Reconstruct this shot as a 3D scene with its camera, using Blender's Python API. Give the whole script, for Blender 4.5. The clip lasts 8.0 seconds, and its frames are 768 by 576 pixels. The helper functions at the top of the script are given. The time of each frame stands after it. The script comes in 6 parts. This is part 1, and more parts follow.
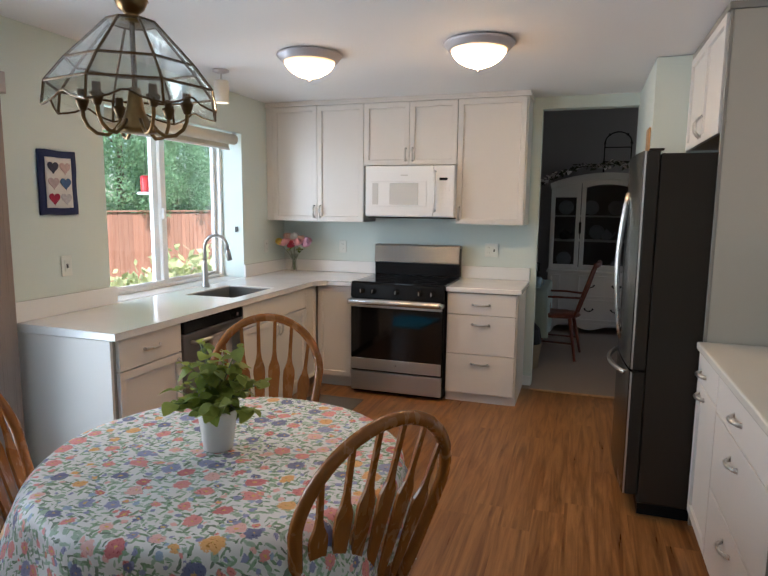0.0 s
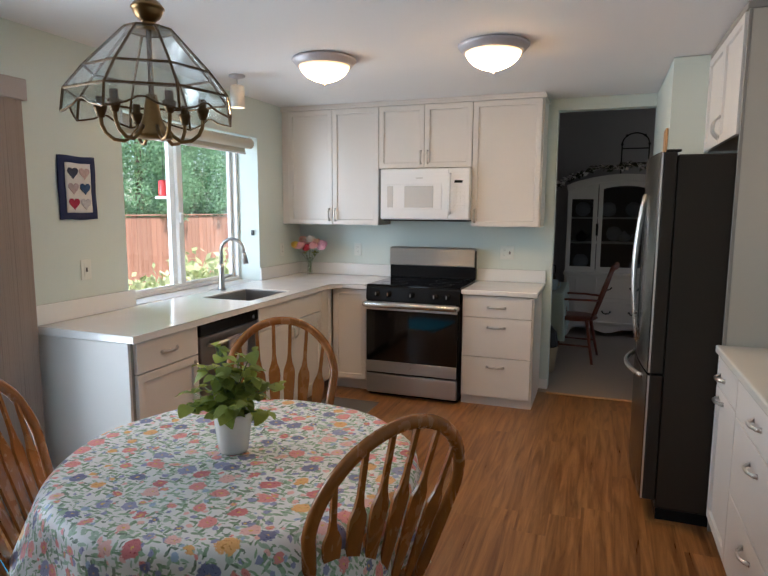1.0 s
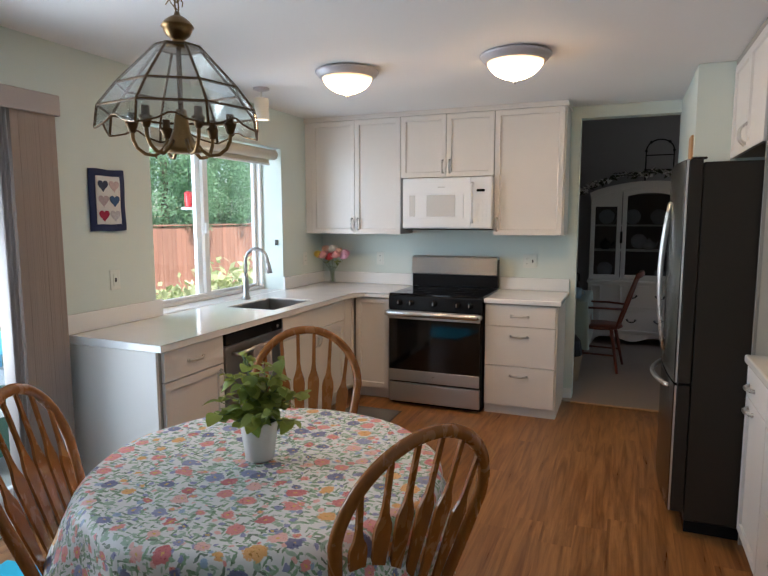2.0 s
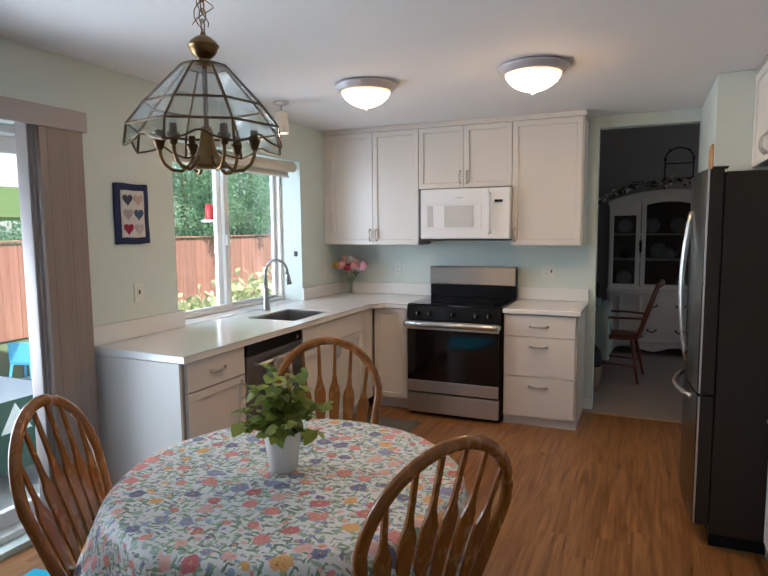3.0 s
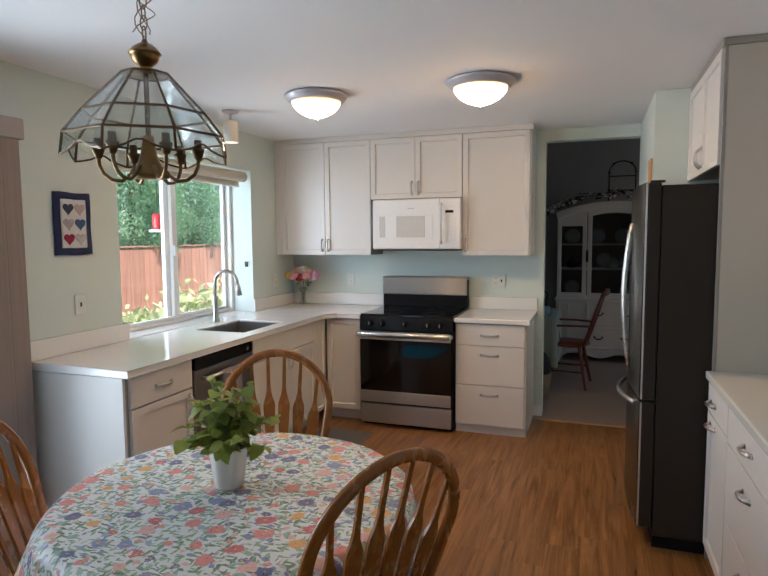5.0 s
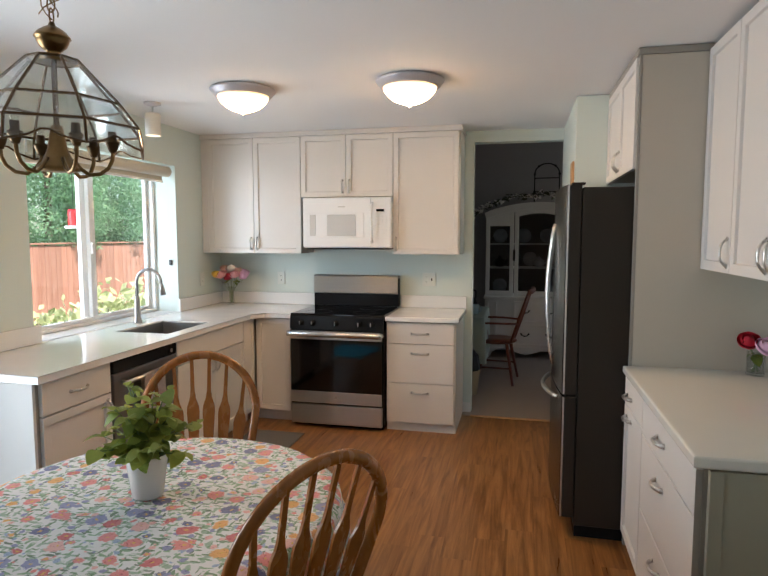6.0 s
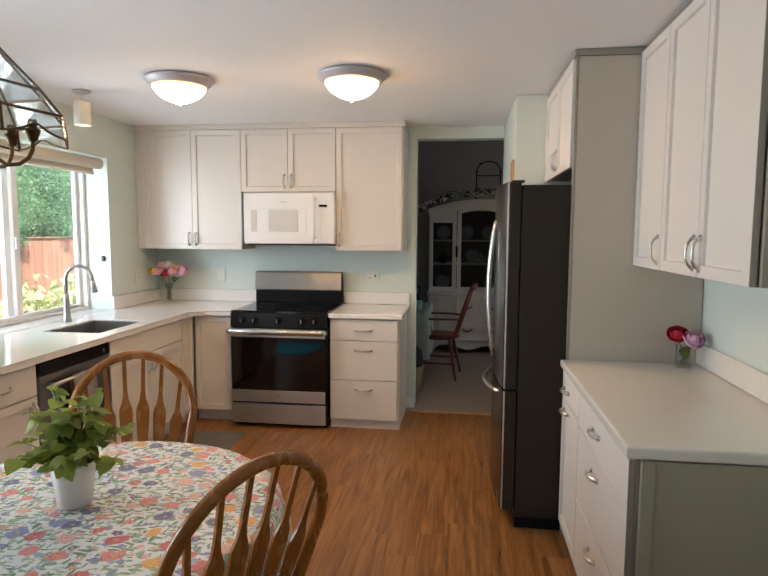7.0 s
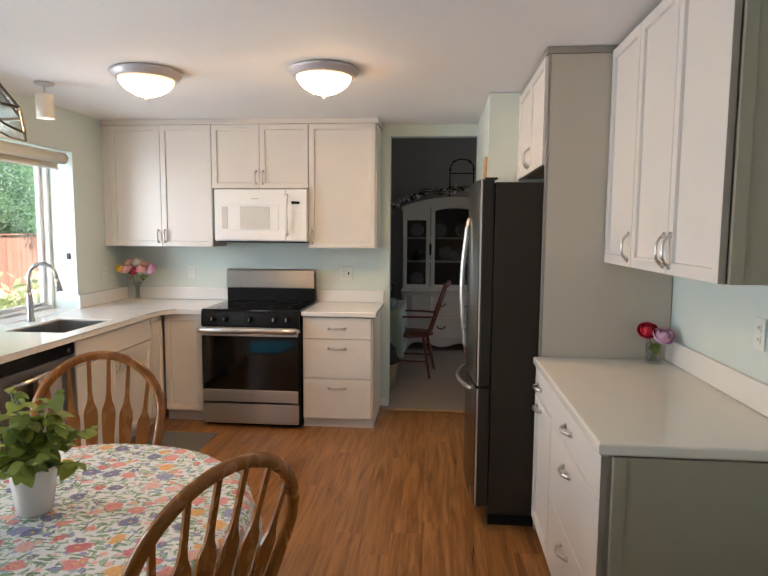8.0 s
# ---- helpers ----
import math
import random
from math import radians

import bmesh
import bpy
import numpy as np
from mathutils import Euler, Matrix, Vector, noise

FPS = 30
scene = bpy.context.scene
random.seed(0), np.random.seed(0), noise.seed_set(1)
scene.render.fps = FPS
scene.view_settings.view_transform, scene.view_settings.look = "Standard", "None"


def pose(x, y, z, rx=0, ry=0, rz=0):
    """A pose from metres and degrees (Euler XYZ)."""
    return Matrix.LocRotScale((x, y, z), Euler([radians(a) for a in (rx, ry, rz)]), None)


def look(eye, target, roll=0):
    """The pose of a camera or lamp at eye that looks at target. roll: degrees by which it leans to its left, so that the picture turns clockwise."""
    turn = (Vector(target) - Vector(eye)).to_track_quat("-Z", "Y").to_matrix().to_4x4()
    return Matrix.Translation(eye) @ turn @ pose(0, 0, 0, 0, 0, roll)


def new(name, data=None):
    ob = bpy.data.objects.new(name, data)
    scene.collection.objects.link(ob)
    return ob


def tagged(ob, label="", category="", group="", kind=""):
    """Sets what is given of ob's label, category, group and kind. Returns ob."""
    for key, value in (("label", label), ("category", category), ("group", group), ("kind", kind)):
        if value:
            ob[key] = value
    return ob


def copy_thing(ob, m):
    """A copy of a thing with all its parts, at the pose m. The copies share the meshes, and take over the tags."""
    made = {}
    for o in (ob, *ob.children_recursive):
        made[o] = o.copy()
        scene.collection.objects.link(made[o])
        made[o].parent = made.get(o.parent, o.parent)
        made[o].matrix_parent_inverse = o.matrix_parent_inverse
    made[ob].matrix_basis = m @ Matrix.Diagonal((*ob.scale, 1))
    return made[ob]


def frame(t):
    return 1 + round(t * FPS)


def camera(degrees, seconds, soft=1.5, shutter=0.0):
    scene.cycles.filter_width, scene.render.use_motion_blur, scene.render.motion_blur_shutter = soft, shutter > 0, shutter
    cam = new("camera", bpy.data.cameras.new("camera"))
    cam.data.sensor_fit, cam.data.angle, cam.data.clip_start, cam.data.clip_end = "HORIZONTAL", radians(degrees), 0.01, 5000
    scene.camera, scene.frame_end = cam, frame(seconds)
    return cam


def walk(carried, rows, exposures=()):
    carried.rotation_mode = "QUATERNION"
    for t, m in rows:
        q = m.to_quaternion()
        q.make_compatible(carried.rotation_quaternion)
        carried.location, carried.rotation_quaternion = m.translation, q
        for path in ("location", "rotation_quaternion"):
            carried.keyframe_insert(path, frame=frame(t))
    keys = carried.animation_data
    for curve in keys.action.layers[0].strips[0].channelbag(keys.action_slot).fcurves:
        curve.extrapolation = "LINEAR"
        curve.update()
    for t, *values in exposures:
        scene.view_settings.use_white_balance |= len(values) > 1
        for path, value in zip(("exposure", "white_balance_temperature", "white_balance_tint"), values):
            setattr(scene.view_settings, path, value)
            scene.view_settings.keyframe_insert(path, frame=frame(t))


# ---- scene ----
cam = camera(65.6, 8.0)
PATH = [
    (0, (2.727, -5.146, 1.521), (2.101, -3.266, 1.252), 0.6),
    (0.5, (2.734, -5.145, 1.522), (2.084, -3.272, 1.255), 0.5),
    (1, (2.735, -5.147, 1.524), (2.058, -3.284, 1.263), 0.3),
    (1.5, (2.736, -5.154, 1.526), (2.025, -3.301, 1.276), 0.1),
    (3, (2.724, -5.189, 1.541), (1.927, -3.366, 1.34), -0.5),
    (3.5, (2.724, -5.195, 1.54), (1.919, -3.374, 1.349), -0.6),
    (4, (2.731, -5.195, 1.541), (1.941, -3.367, 1.361), -0.7),
    (4.5, (2.739, -5.187, 1.545), (1.998, -3.337, 1.372), -0.6),
    (6, (2.757, -5.149, 1.549), (2.313, -3.207, 1.372), 0.0),
    (6.5, (2.76, -5.133, 1.546), (2.42, -3.171, 1.364), 0.2),
    (7, (2.764, -5.122, 1.548), (2.502, -3.148, 1.359), 0.3),
    (7.5, (2.762, -5.108, 1.546), (2.559, -3.128, 1.351), 0.4),
    (8, (2.767, -5.095, 1.545), (2.591, -3.113, 1.349), 0.4),
]
walk(cam, [(t, look(eye, target, roll)) for t, eye, target, roll in PATH], ((0, 0.83, 5900, 9.5), (4.5, 0.73, 5800, 9.5), (6, 0.98, 6150, 9.5), (8, 1.16, 6350, 11)))

# ---- light ----
world = bpy.data.worlds.new("sky")
scene.world = world
world.use_nodes = True
wn = world.node_tree.nodes
sky = wn.new("ShaderNodeTexSky")
sky.sky_type, sky.sun_disc = "NISHITA", False
sky.sun_elevation, sky.sun_rotation = radians(57), radians(121)
wn["Background"].inputs[1].default_value = 0.15
world.node_tree.links.new(sky.outputs[0], wn["Background"].inputs[0])

sun_data = bpy.data.lights.new("sun", "SUN")
sun_data.energy, sun_data.angle, sun_data.color = 5.0, radians(0.6), (1.0, 0.94, 0.85)
sun = new("sun", sun_data)
sun.matrix_world = look((5, -3, 9), (0, 0, 0))


def window_light(name, eye, target, w, h, power, colour):
    """The sky's light that falls in through an opening."""
    data = bpy.data.lights.new(name, "AREA")
    data.shape, data.size, data.size_y, data.energy, data.color = "RECTANGLE", w, h, power, colour
    lamp = new(name, data)
    lamp.matrix_world = look(eye, target)
    return lamp


window_light("window_sky", (-0.95, -2.05, 1.42), (3.2, -0.6, 2.0), 0.75, 1.5, 27, (0.80, 0.91, 1.0))
window_light("patio_sky", (-0.72, -3.98, 1.15), (3.9, -2.6, 1.9), 1.4, 1.5, 33, (0.92, 0.97, 1.0))
window_light("patio_bounce", (-0.03, -4.06, 1.05), (3.9, -3.2, 2.8), 1.1, 1.5, 6, (0.74, 0.88, 1.0))
# fill lamp added to brighten the hutch; it stands at an invented opening
window_light("dining_fill", (6.15, 1.65, 1.55), (2.8, 1.9, 1.1), 1.2, 1.1, 4.4, (1.0, 0.95, 0.92))

# ---- materials ----


def node(nt, kind, **values):
    n = nt.nodes.new(kind)
    for key, value in values.items():
        n.inputs[key.replace("_", " ")].default_value = value
    return n


def principled(name, rough, metal=0.0, **extra):
    m = bpy.data.materials.new(name)
    m.use_nodes = True
    nt = m.node_tree
    b = nt.nodes["Principled BSDF"]
    b.inputs["Roughness"].default_value, b.inputs["Metallic"].default_value = rough, metal
    for key, value in extra.items():
        b.inputs[key.replace("_", " ")].default_value = value
    return m, nt, b


def coords(nt, stretch=(1, 1, 1), space="Object", turn=(0, 0, 0)):
    tc, mp = nt.nodes.new("ShaderNodeTexCoord"), nt.nodes.new("ShaderNodeMapping")
    mp.inputs["Scale"].default_value = stretch
    mp.inputs["Rotation"].default_value = turn
    nt.links.new(tc.outputs[space], mp.inputs[0])
    return mp.outputs[0]


def noise_tex(nt, vec, scale, detail=3.0, rough=0.55, distort=0.0):
    n = node(nt, "ShaderNodeTexNoise", Scale=scale, Detail=detail, Roughness=rough, Distortion=distort)
    nt.links.new(vec, n.inputs["Vector"])
    return n


def ramp(nt, fac, stops, mode="LINEAR"):
    r = nt.nodes.new("ShaderNodeValToRGB")
    r.color_ramp.interpolation = mode
    while len(r.color_ramp.elements) < len(stops):
        r.color_ramp.elements.new(0.5)
    for e, (p, c) in zip(r.color_ramp.elements, stops):
        e.position, e.color = p, (*c, 1)
    nt.links.new(fac, r.inputs[0])
    return r.outputs[0]


def mixed(nt, fac, a, b, blend="MIX"):
    n = nt.nodes.new("ShaderNodeMix")
    n.data_type, n.blend_type = "RGBA", blend
    for socket, value in ((n.inputs[0], fac), (n.inputs[6], a), (n.inputs[7], b)):
        if isinstance(value, (int, float)):
            socket.default_value = value
        elif isinstance(value, tuple):
            socket.default_value = (*value, 1)
        else:
            nt.links.new(value, socket)
    return n.outputs[2]


def mathn(nt, op, a, b=0.0):
    n = nt.nodes.new("ShaderNodeMath")
    n.operation = op
    for socket, value in ((n.inputs[0], a), (n.inputs[1], b)):
        if isinstance(value, (int, float)):
            socket.default_value = value
        else:
            nt.links.new(value, socket)
    return n.outputs[0]


def bump(nt, b, height, strength, distance=0.002):
    n = node(nt, "ShaderNodeBump", Strength=strength, Distance=distance)
    nt.links.new(height, n.inputs["Height"])
    nt.links.new(n.outputs[0], b.inputs["Normal"])


def shade(c, k):
    return tuple(max(0.0, min(1.0, v * k)) for v in c)


def plain(name, colour, rough, metal=0.0, var=0.08, big=1.5, fine=60.0, relief=0.15, depth=0.001, stretch=(1, 1, 1), **extra):
    """A surface of one base colour, with broad and fine variation in colour, gloss and relief."""
    m, nt, b = principled(name, rough, metal, **extra)
    v = coords(nt, stretch)
    broad, grain = noise_tex(nt, v, big, 3), noise_tex(nt, v, fine, 4)
    c = mixed(nt, broad.outputs[0], shade(colour, 1 - var), shade(colour, 1 + var))
    c = mixed(nt, 0.35, c, mixed(nt, grain.outputs[0], shade(colour, 1 - var * 1.5), shade(colour, 1 + var * 1.5)))
    nt.links.new(c, b.inputs["Base Color"])
    r = mathn(nt, "ADD", mathn(nt, "MULTIPLY", broad.outputs[0], 0.12), rough - 0.06)
    nt.links.new(r, b.inputs["Roughness"])
    if relief:
        bump(nt, b, grain.outputs[0], relief, depth)
    return m


def wood(name, dark, light, rough, along="Y", scale=1.0, pores=0.25, spread=0.0, swirl=1.2, span=(0.3, 0.72), draw=0.09):
    """Grain that runs along one axis, with rings, pores and a tone of its own for every piece."""
    m, nt, b = principled(name, rough)
    k = {"X": (draw, 1, 1), "Y": (1, draw, 1), "Z": (1, 1, draw)}[along]
    v = coords(nt, tuple(a * scale for a in k))
    info = nt.nodes.new("ShaderNodeObjectInfo")
    shift = nt.nodes.new("ShaderNodeVectorMath")
    shift.operation = "ADD"
    off = node(nt, "ShaderNodeCombineXYZ")
    for i, f in enumerate((37.0, 19.0, 7.0)):
        nt.links.new(mathn(nt, "MULTIPLY", info.outputs["Random"], f), off.inputs[i])
    nt.links.new(v, shift.inputs[0]), nt.links.new(off.outputs[0], shift.inputs[1])
    figure = noise_tex(nt, shift.outputs[0], 9, 4, 0.6, swirl)
    pore = noise_tex(nt, shift.outputs[0], 90, 3, 0.6)
    mid = tuple((a + c) / 2 for a, c in zip(dark, light))
    c = ramp(nt, figure.outputs[0], ((span[0], dark), (sum(span) / 2, mid), (span[1], light)))
    c = mixed(nt, mathn(nt, "MULTIPLY", pore.outputs[0], pores), c, shade(dark, 0.55))
    if spread:
        tone = mathn(nt, "ADD", mathn(nt, "MULTIPLY", info.outputs["Random"], spread), 1 - spread / 2)
        grey = node(nt, "ShaderNodeCombineColor")
        for i in range(3):
            nt.links.new(tone, grey.inputs[i])
        c = mixed(nt, 1.0, c, grey.outputs[0], "MULTIPLY")
    nt.links.new(c, b.inputs["Base Color"])
    nt.links.new(mathn(nt, "ADD", mathn(nt, "MULTIPLY", figure.outputs[0], 0.15), rough - 0.07), b.inputs["Roughness"])
    bump(nt, b, pore.outputs[0], 0.12, 0.0008)
    return m


def glass(name, tint=(1, 1, 1), gloss=0.02, least=0.035):
    m = bpy.data.materials.new(name)
    m.use_nodes = True
    nt = m.node_tree
    nt.nodes.remove(nt.nodes["Principled BSDF"])
    clear, shine = nt.nodes.new("ShaderNodeBsdfTransparent"), nt.nodes.new("ShaderNodeBsdfGlossy")
    clear.inputs[0].default_value, shine.inputs["Roughness"].default_value = (*tint, 1), gloss
    lw, mx = nt.nodes.new("ShaderNodeLayerWeight"), nt.nodes.new("ShaderNodeMixShader")
    part_gloss = mathn(nt, "ADD", mathn(nt, "MULTIPLY", mathn(nt, "POWER", lw.outputs["Facing"], 4.0), 0.55), least)
    nt.links.new(part_gloss, mx.inputs[0]), nt.links.new(clear.outputs[0], mx.inputs[1])
    nt.links.new(shine.outputs[0], mx.inputs[2]), nt.links.new(mx.outputs[0], nt.nodes["Material Output"].inputs[0])
    return m


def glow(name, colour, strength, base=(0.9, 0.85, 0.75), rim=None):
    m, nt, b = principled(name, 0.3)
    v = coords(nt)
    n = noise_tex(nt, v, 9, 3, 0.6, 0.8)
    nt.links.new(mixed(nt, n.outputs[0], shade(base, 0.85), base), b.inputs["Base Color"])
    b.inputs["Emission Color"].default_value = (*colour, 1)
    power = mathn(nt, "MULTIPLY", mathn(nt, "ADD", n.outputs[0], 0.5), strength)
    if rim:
        # no bulbs inside: their falloff towards the rim is painted into the emission
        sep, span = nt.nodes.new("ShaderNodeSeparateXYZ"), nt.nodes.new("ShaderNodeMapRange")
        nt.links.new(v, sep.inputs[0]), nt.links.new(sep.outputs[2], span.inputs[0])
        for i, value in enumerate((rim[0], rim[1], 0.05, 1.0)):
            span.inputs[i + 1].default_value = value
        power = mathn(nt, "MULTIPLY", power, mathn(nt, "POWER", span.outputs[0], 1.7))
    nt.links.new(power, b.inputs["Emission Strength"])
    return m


def leafy(name, dark, light, rough=0.5, shine=0.35):
    """Leaves: each island with a green of its own, and light shining through."""
    m, nt, b = principled(name, rough)
    geo, info = nt.nodes.new("ShaderNodeNewGeometry"), nt.nodes.new("ShaderNodeObjectInfo")
    rnd = mathn(nt, "FRACT", mathn(nt, "ADD", geo.outputs["Random Per Island"], info.outputs["Random"]))
    n = noise_tex(nt, coords(nt), 60, 2)
    c = mixed(nt, rnd, dark, light)
    c = mixed(nt, mathn(nt, "MULTIPLY", n.outputs[0], 0.4), c, shade(light, 1.2))
    nt.links.new(c, b.inputs["Base Color"])
    tr, mx = nt.nodes.new("ShaderNodeBsdfTranslucent"), nt.nodes.new("ShaderNodeMixShader")
    nt.links.new(c, tr.inputs[0])
    mx.inputs[0].default_value = shine
    nt.links.new(b.outputs[0], mx.inputs[1]), nt.links.new(tr.outputs[0], mx.inputs[2])
    nt.links.new(mx.outputs[0], nt.nodes["Material Output"].inputs[0])
    return m


def steel(name, colour, rough, stretch, smear=0.0):
    """Brushed metal; smear draws highlights out upright, across the horizontal brush lines."""
    m, nt, b = principled(name, rough, 1.0, Anisotropic=smear)
    if smear:
        up = node(nt, "ShaderNodeCombineXYZ", Z=1.0)
        nt.links.new(up.outputs[0], b.inputs["Tangent"])
    n = noise_tex(nt, coords(nt, stretch), 30, 4, 0.6)
    broad = noise_tex(nt, coords(nt), 2.0, 2)
    nt.links.new(mixed(nt, n.outputs[0], shade(colour, 0.9), shade(colour, 1.1)), b.inputs["Base Color"])
    nt.links.new(mathn(nt, "ADD", mathn(nt, "MULTIPLY", mathn(nt, "ADD", n.outputs[0], broad.outputs[0]), 0.1), rough - 0.1), b.inputs["Roughness"])
    if not smear:
        bump(nt, b, n.outputs[0], 0.05, 0.0005)
    return m


def floral(name):
    """Printed cotton: pink, yellow and blue flowers with green sprigs on white, over the flat cloth."""
    m, nt, b = principled(name, 0.48)
    uv = coords(nt, (1, 1, 1), "UV")
    wob = noise_tex(nt, uv, 18, 2)
    add = nt.nodes.new("ShaderNodeVectorMath")
    add.operation = "MULTIPLY_ADD"
    add.inputs[1].default_value = (0.03, 0.03, 0)
    nt.links.new(wob.outputs["Color"], add.inputs[0]), nt.links.new(uv, add.inputs[2])
    fine = noise_tex(nt, uv, 110, 3, 0.7)

    def layer(c, scale, size, colours, seed, ragged, stretch=(1, 1, 1), turn=0.0, core=None):
        mp = nt.nodes.new("ShaderNodeMapping")
        mp.inputs["Location"].default_value = (seed, seed * 0.7, 0)
        mp.inputs["Scale"].default_value, mp.inputs["Rotation"].default_value = stretch, (0, 0, turn)
        nt.links.new(add.outputs[0], mp.inputs[0])
        vo = node(nt, "ShaderNodeTexVoronoi", Scale=scale, Randomness=0.85)
        vo.voronoi_dimensions = "2D"
        nt.links.new(mp.outputs[0], vo.inputs["Vector"])
        sep = nt.nodes.new("ShaderNodeSeparateColor")
        nt.links.new(vo.outputs["Color"], sep.inputs[0])
        d = mathn(nt, "ADD", vo.outputs["Distance"], mathn(nt, "MULTIPLY", mathn(nt, "SUBTRACT", fine.outputs[0], 0.5), ragged))
        mask = mathn(nt, "LESS_THAN", d, mathn(nt, "MULTIPLY", mathn(nt, "ADD", sep.outputs[1], 0.45), size))
        paint = ramp(nt, sep.outputs[0], colours, "CONSTANT")
        tone = mixed(nt, fine.outputs[0], paint, mixed(nt, 0.3, paint, (0.85, 0.82, 0.78)))
        tone = mixed(nt, mathn(nt, "GREATER_THAN", fine.outputs[0], 0.6), tone, mixed(nt, 1.0, paint, (0.62, 0.55, 0.6), "MULTIPLY"))
        c = mixed(nt, mathn(nt, "MULTIPLY", mask, mathn(nt, "ADD", mathn(nt, "MULTIPLY", fine.outputs[0], 0.4), 0.76)), c, tone)
        if core:
            c = mixed(nt, mathn(nt, "LESS_THAN", d, size * 0.18), c, core)
        return c

    g1, g2, g3 = (0.10, 0.25, 0.10), (0.20, 0.39, 0.20), (0.045, 0.13, 0.06)
    pink, red, yel, blue, pale, lilac = (0.78, 0.20, 0.20), (0.60, 0.06, 0.08), (0.82, 0.38, 0.04), (0.05, 0.07, 0.27), (0.83, 0.45, 0.42), (0.22, 0.24, 0.50)
    c = mixed(nt, wob.outputs[0], (0.79, 0.79, 0.79), (0.84, 0.84, 0.84))
    greens = ((0.0, g2), (0.3, g1), (0.6, (0.30, 0.46, 0.33)), (0.85, g3))
    c = layer(c, 18, 0.23, greens, 5.1, 0.45, (1.0, 3.4, 1), 0.5)
    c = layer(c, 18, 0.23, greens, 1.7, 0.45, (3.4, 1.0, 1), 0.3)
    c = layer(c, 17, 0.18, greens, 8.9, 0.45, (1.0, 3.6, 1), -0.7)
    c = layer(c, 26, 0.20, ((0.0, lilac), (0.30, pale), (0.48, (0.28, 0.42, 0.62)), (0.68, (0.30, 0.46, 0.33)), (0.86, pink)), 3.3, 0.40)
    c = layer(c, 13.5, 0.27, ((0.0, pink), (0.27, blue), (0.50, yel), (0.66, red), (0.78, pale), (0.90, lilac)), 2.2, 0.38, core=(0.75, 0.5, 0.12))
    nt.links.new(c, b.inputs["Base Color"])
    weave = noise_tex(nt, uv, 900, 2)
    crease = noise_tex(nt, uv, 11, 3, 0.6, 0.6)
    bump(nt, b, mathn(nt, "ADD", crease.outputs[0], mathn(nt, "MULTIPLY", weave.outputs[0], 0.05)), 0.35, 0.012)
    return m


M_wall = plain("pale_green_wall_paint", (0.635, 0.705, 0.66), 0.6, var=0.025, fine=180, relief=0.25, depth=0.0012)
M_ceil = plain("white_ceiling_paint", (0.86, 0.84, 0.825), 0.8, var=0.02, fine=120, relief=0.35, depth=0.002)
M_dine = plain("grey_wall_paint", (0.38, 0.36, 0.37), 0.7, var=0.03, fine=150)
M_white = plain("white_trim_paint", (0.80, 0.80, 0.78), 0.4, var=0.03, relief=0.05)
M_cab = plain("warm_white_cabinet_paint", (0.705, 0.672, 0.635), 0.46, var=0.025, big=2.5, fine=90, relief=0.06)
M_edge = plain("taupe_cabinet_edge", (0.32, 0.29, 0.25), 0.45, var=0.05)
M_end = plain("warm_grey_panel", (0.54, 0.485, 0.405), 0.5, var=0.03, big=3)
M_quartz = plain("white_quartz", (0.80, 0.80, 0.79), 0.14, var=0.03, big=5, fine=140, relief=0.0)
# second quartz for the side wall, with the warm light there mixed into its colour
M_quartz_warm = plain("quartz_warm_lit", (0.80, 0.765, 0.70), 0.10, var=0.03, big=5, fine=140, relief=0.0)
M_nickel = steel("brushed_nickel", (0.62, 0.60, 0.57), 0.28, (6, 6, 1))
M_steel = steel("stainless_steel", (0.56, 0.545, 0.53), 0.32, (0.3, 50, 50), 0.6)
# far darker than bare steel: the dark room mirrored in the doors is in the colour
M_steelv = steel("stainless_dark_reflection", (0.13, 0.125, 0.12), 0.24, (14, 14, 0.6))
M_dark = plain("charcoal_case", (0.028, 0.021, 0.015), 0.55, 0.0, var=0.1, fine=220, relief=0.3, Specular_IOR_Level=0.3)
M_black = plain("black_enamel", (0.012, 0.012, 0.013), 0.2, var=0.2, relief=0.03, Specular_IOR_Level=0.15)
M_blackglass = plain("black_glass", (0.004, 0.004, 0.005), 0.06, var=0.1, relief=0.0, Specular_IOR_Level=0.5)
M_steelguard = steel("stainless_backguard", (0.60, 0.585, 0.565), 0.44, (0.6, 14, 14), 0.95)
M_smoke = steel("dark_stainless", (0.30, 0.29, 0.28), 0.36, (14, 14, 0.6))
M_mw = plain("white_plastic", (0.82, 0.83, 0.84), 0.3, var=0.02, relief=0.03)
M_mwwin = plain("grey_oven_window", (0.60, 0.60, 0.59), 0.2, var=0.04, relief=0.0)
M_plank = wood("vinyl_plank", (0.165, 0.062, 0.017), (0.43, 0.212, 0.074), 0.30, "Y", 2.7, 0.28, 0.06, 0.9, (0.33, 0.68), 0.06)
M_sub = plain("subfloor", (0.10, 0.06, 0.03), 0.8)
M_oak = wood("oak_chair_wood", (0.22, 0.070, 0.014), (0.42, 0.162, 0.034), 0.26, "Z", 2.4, 0.22, 0.12, 0.8, (0.12, 0.92), 0.4)
M_darkwood = wood("cherry_chair_wood", (0.10, 0.020, 0.009), (0.20, 0.045, 0.018), 0.35, "Z", 1.6)
M_plaque = wood("pine_wood", (0.45, 0.24, 0.10), (0.62, 0.36, 0.17), 0.5, "Z", 2)
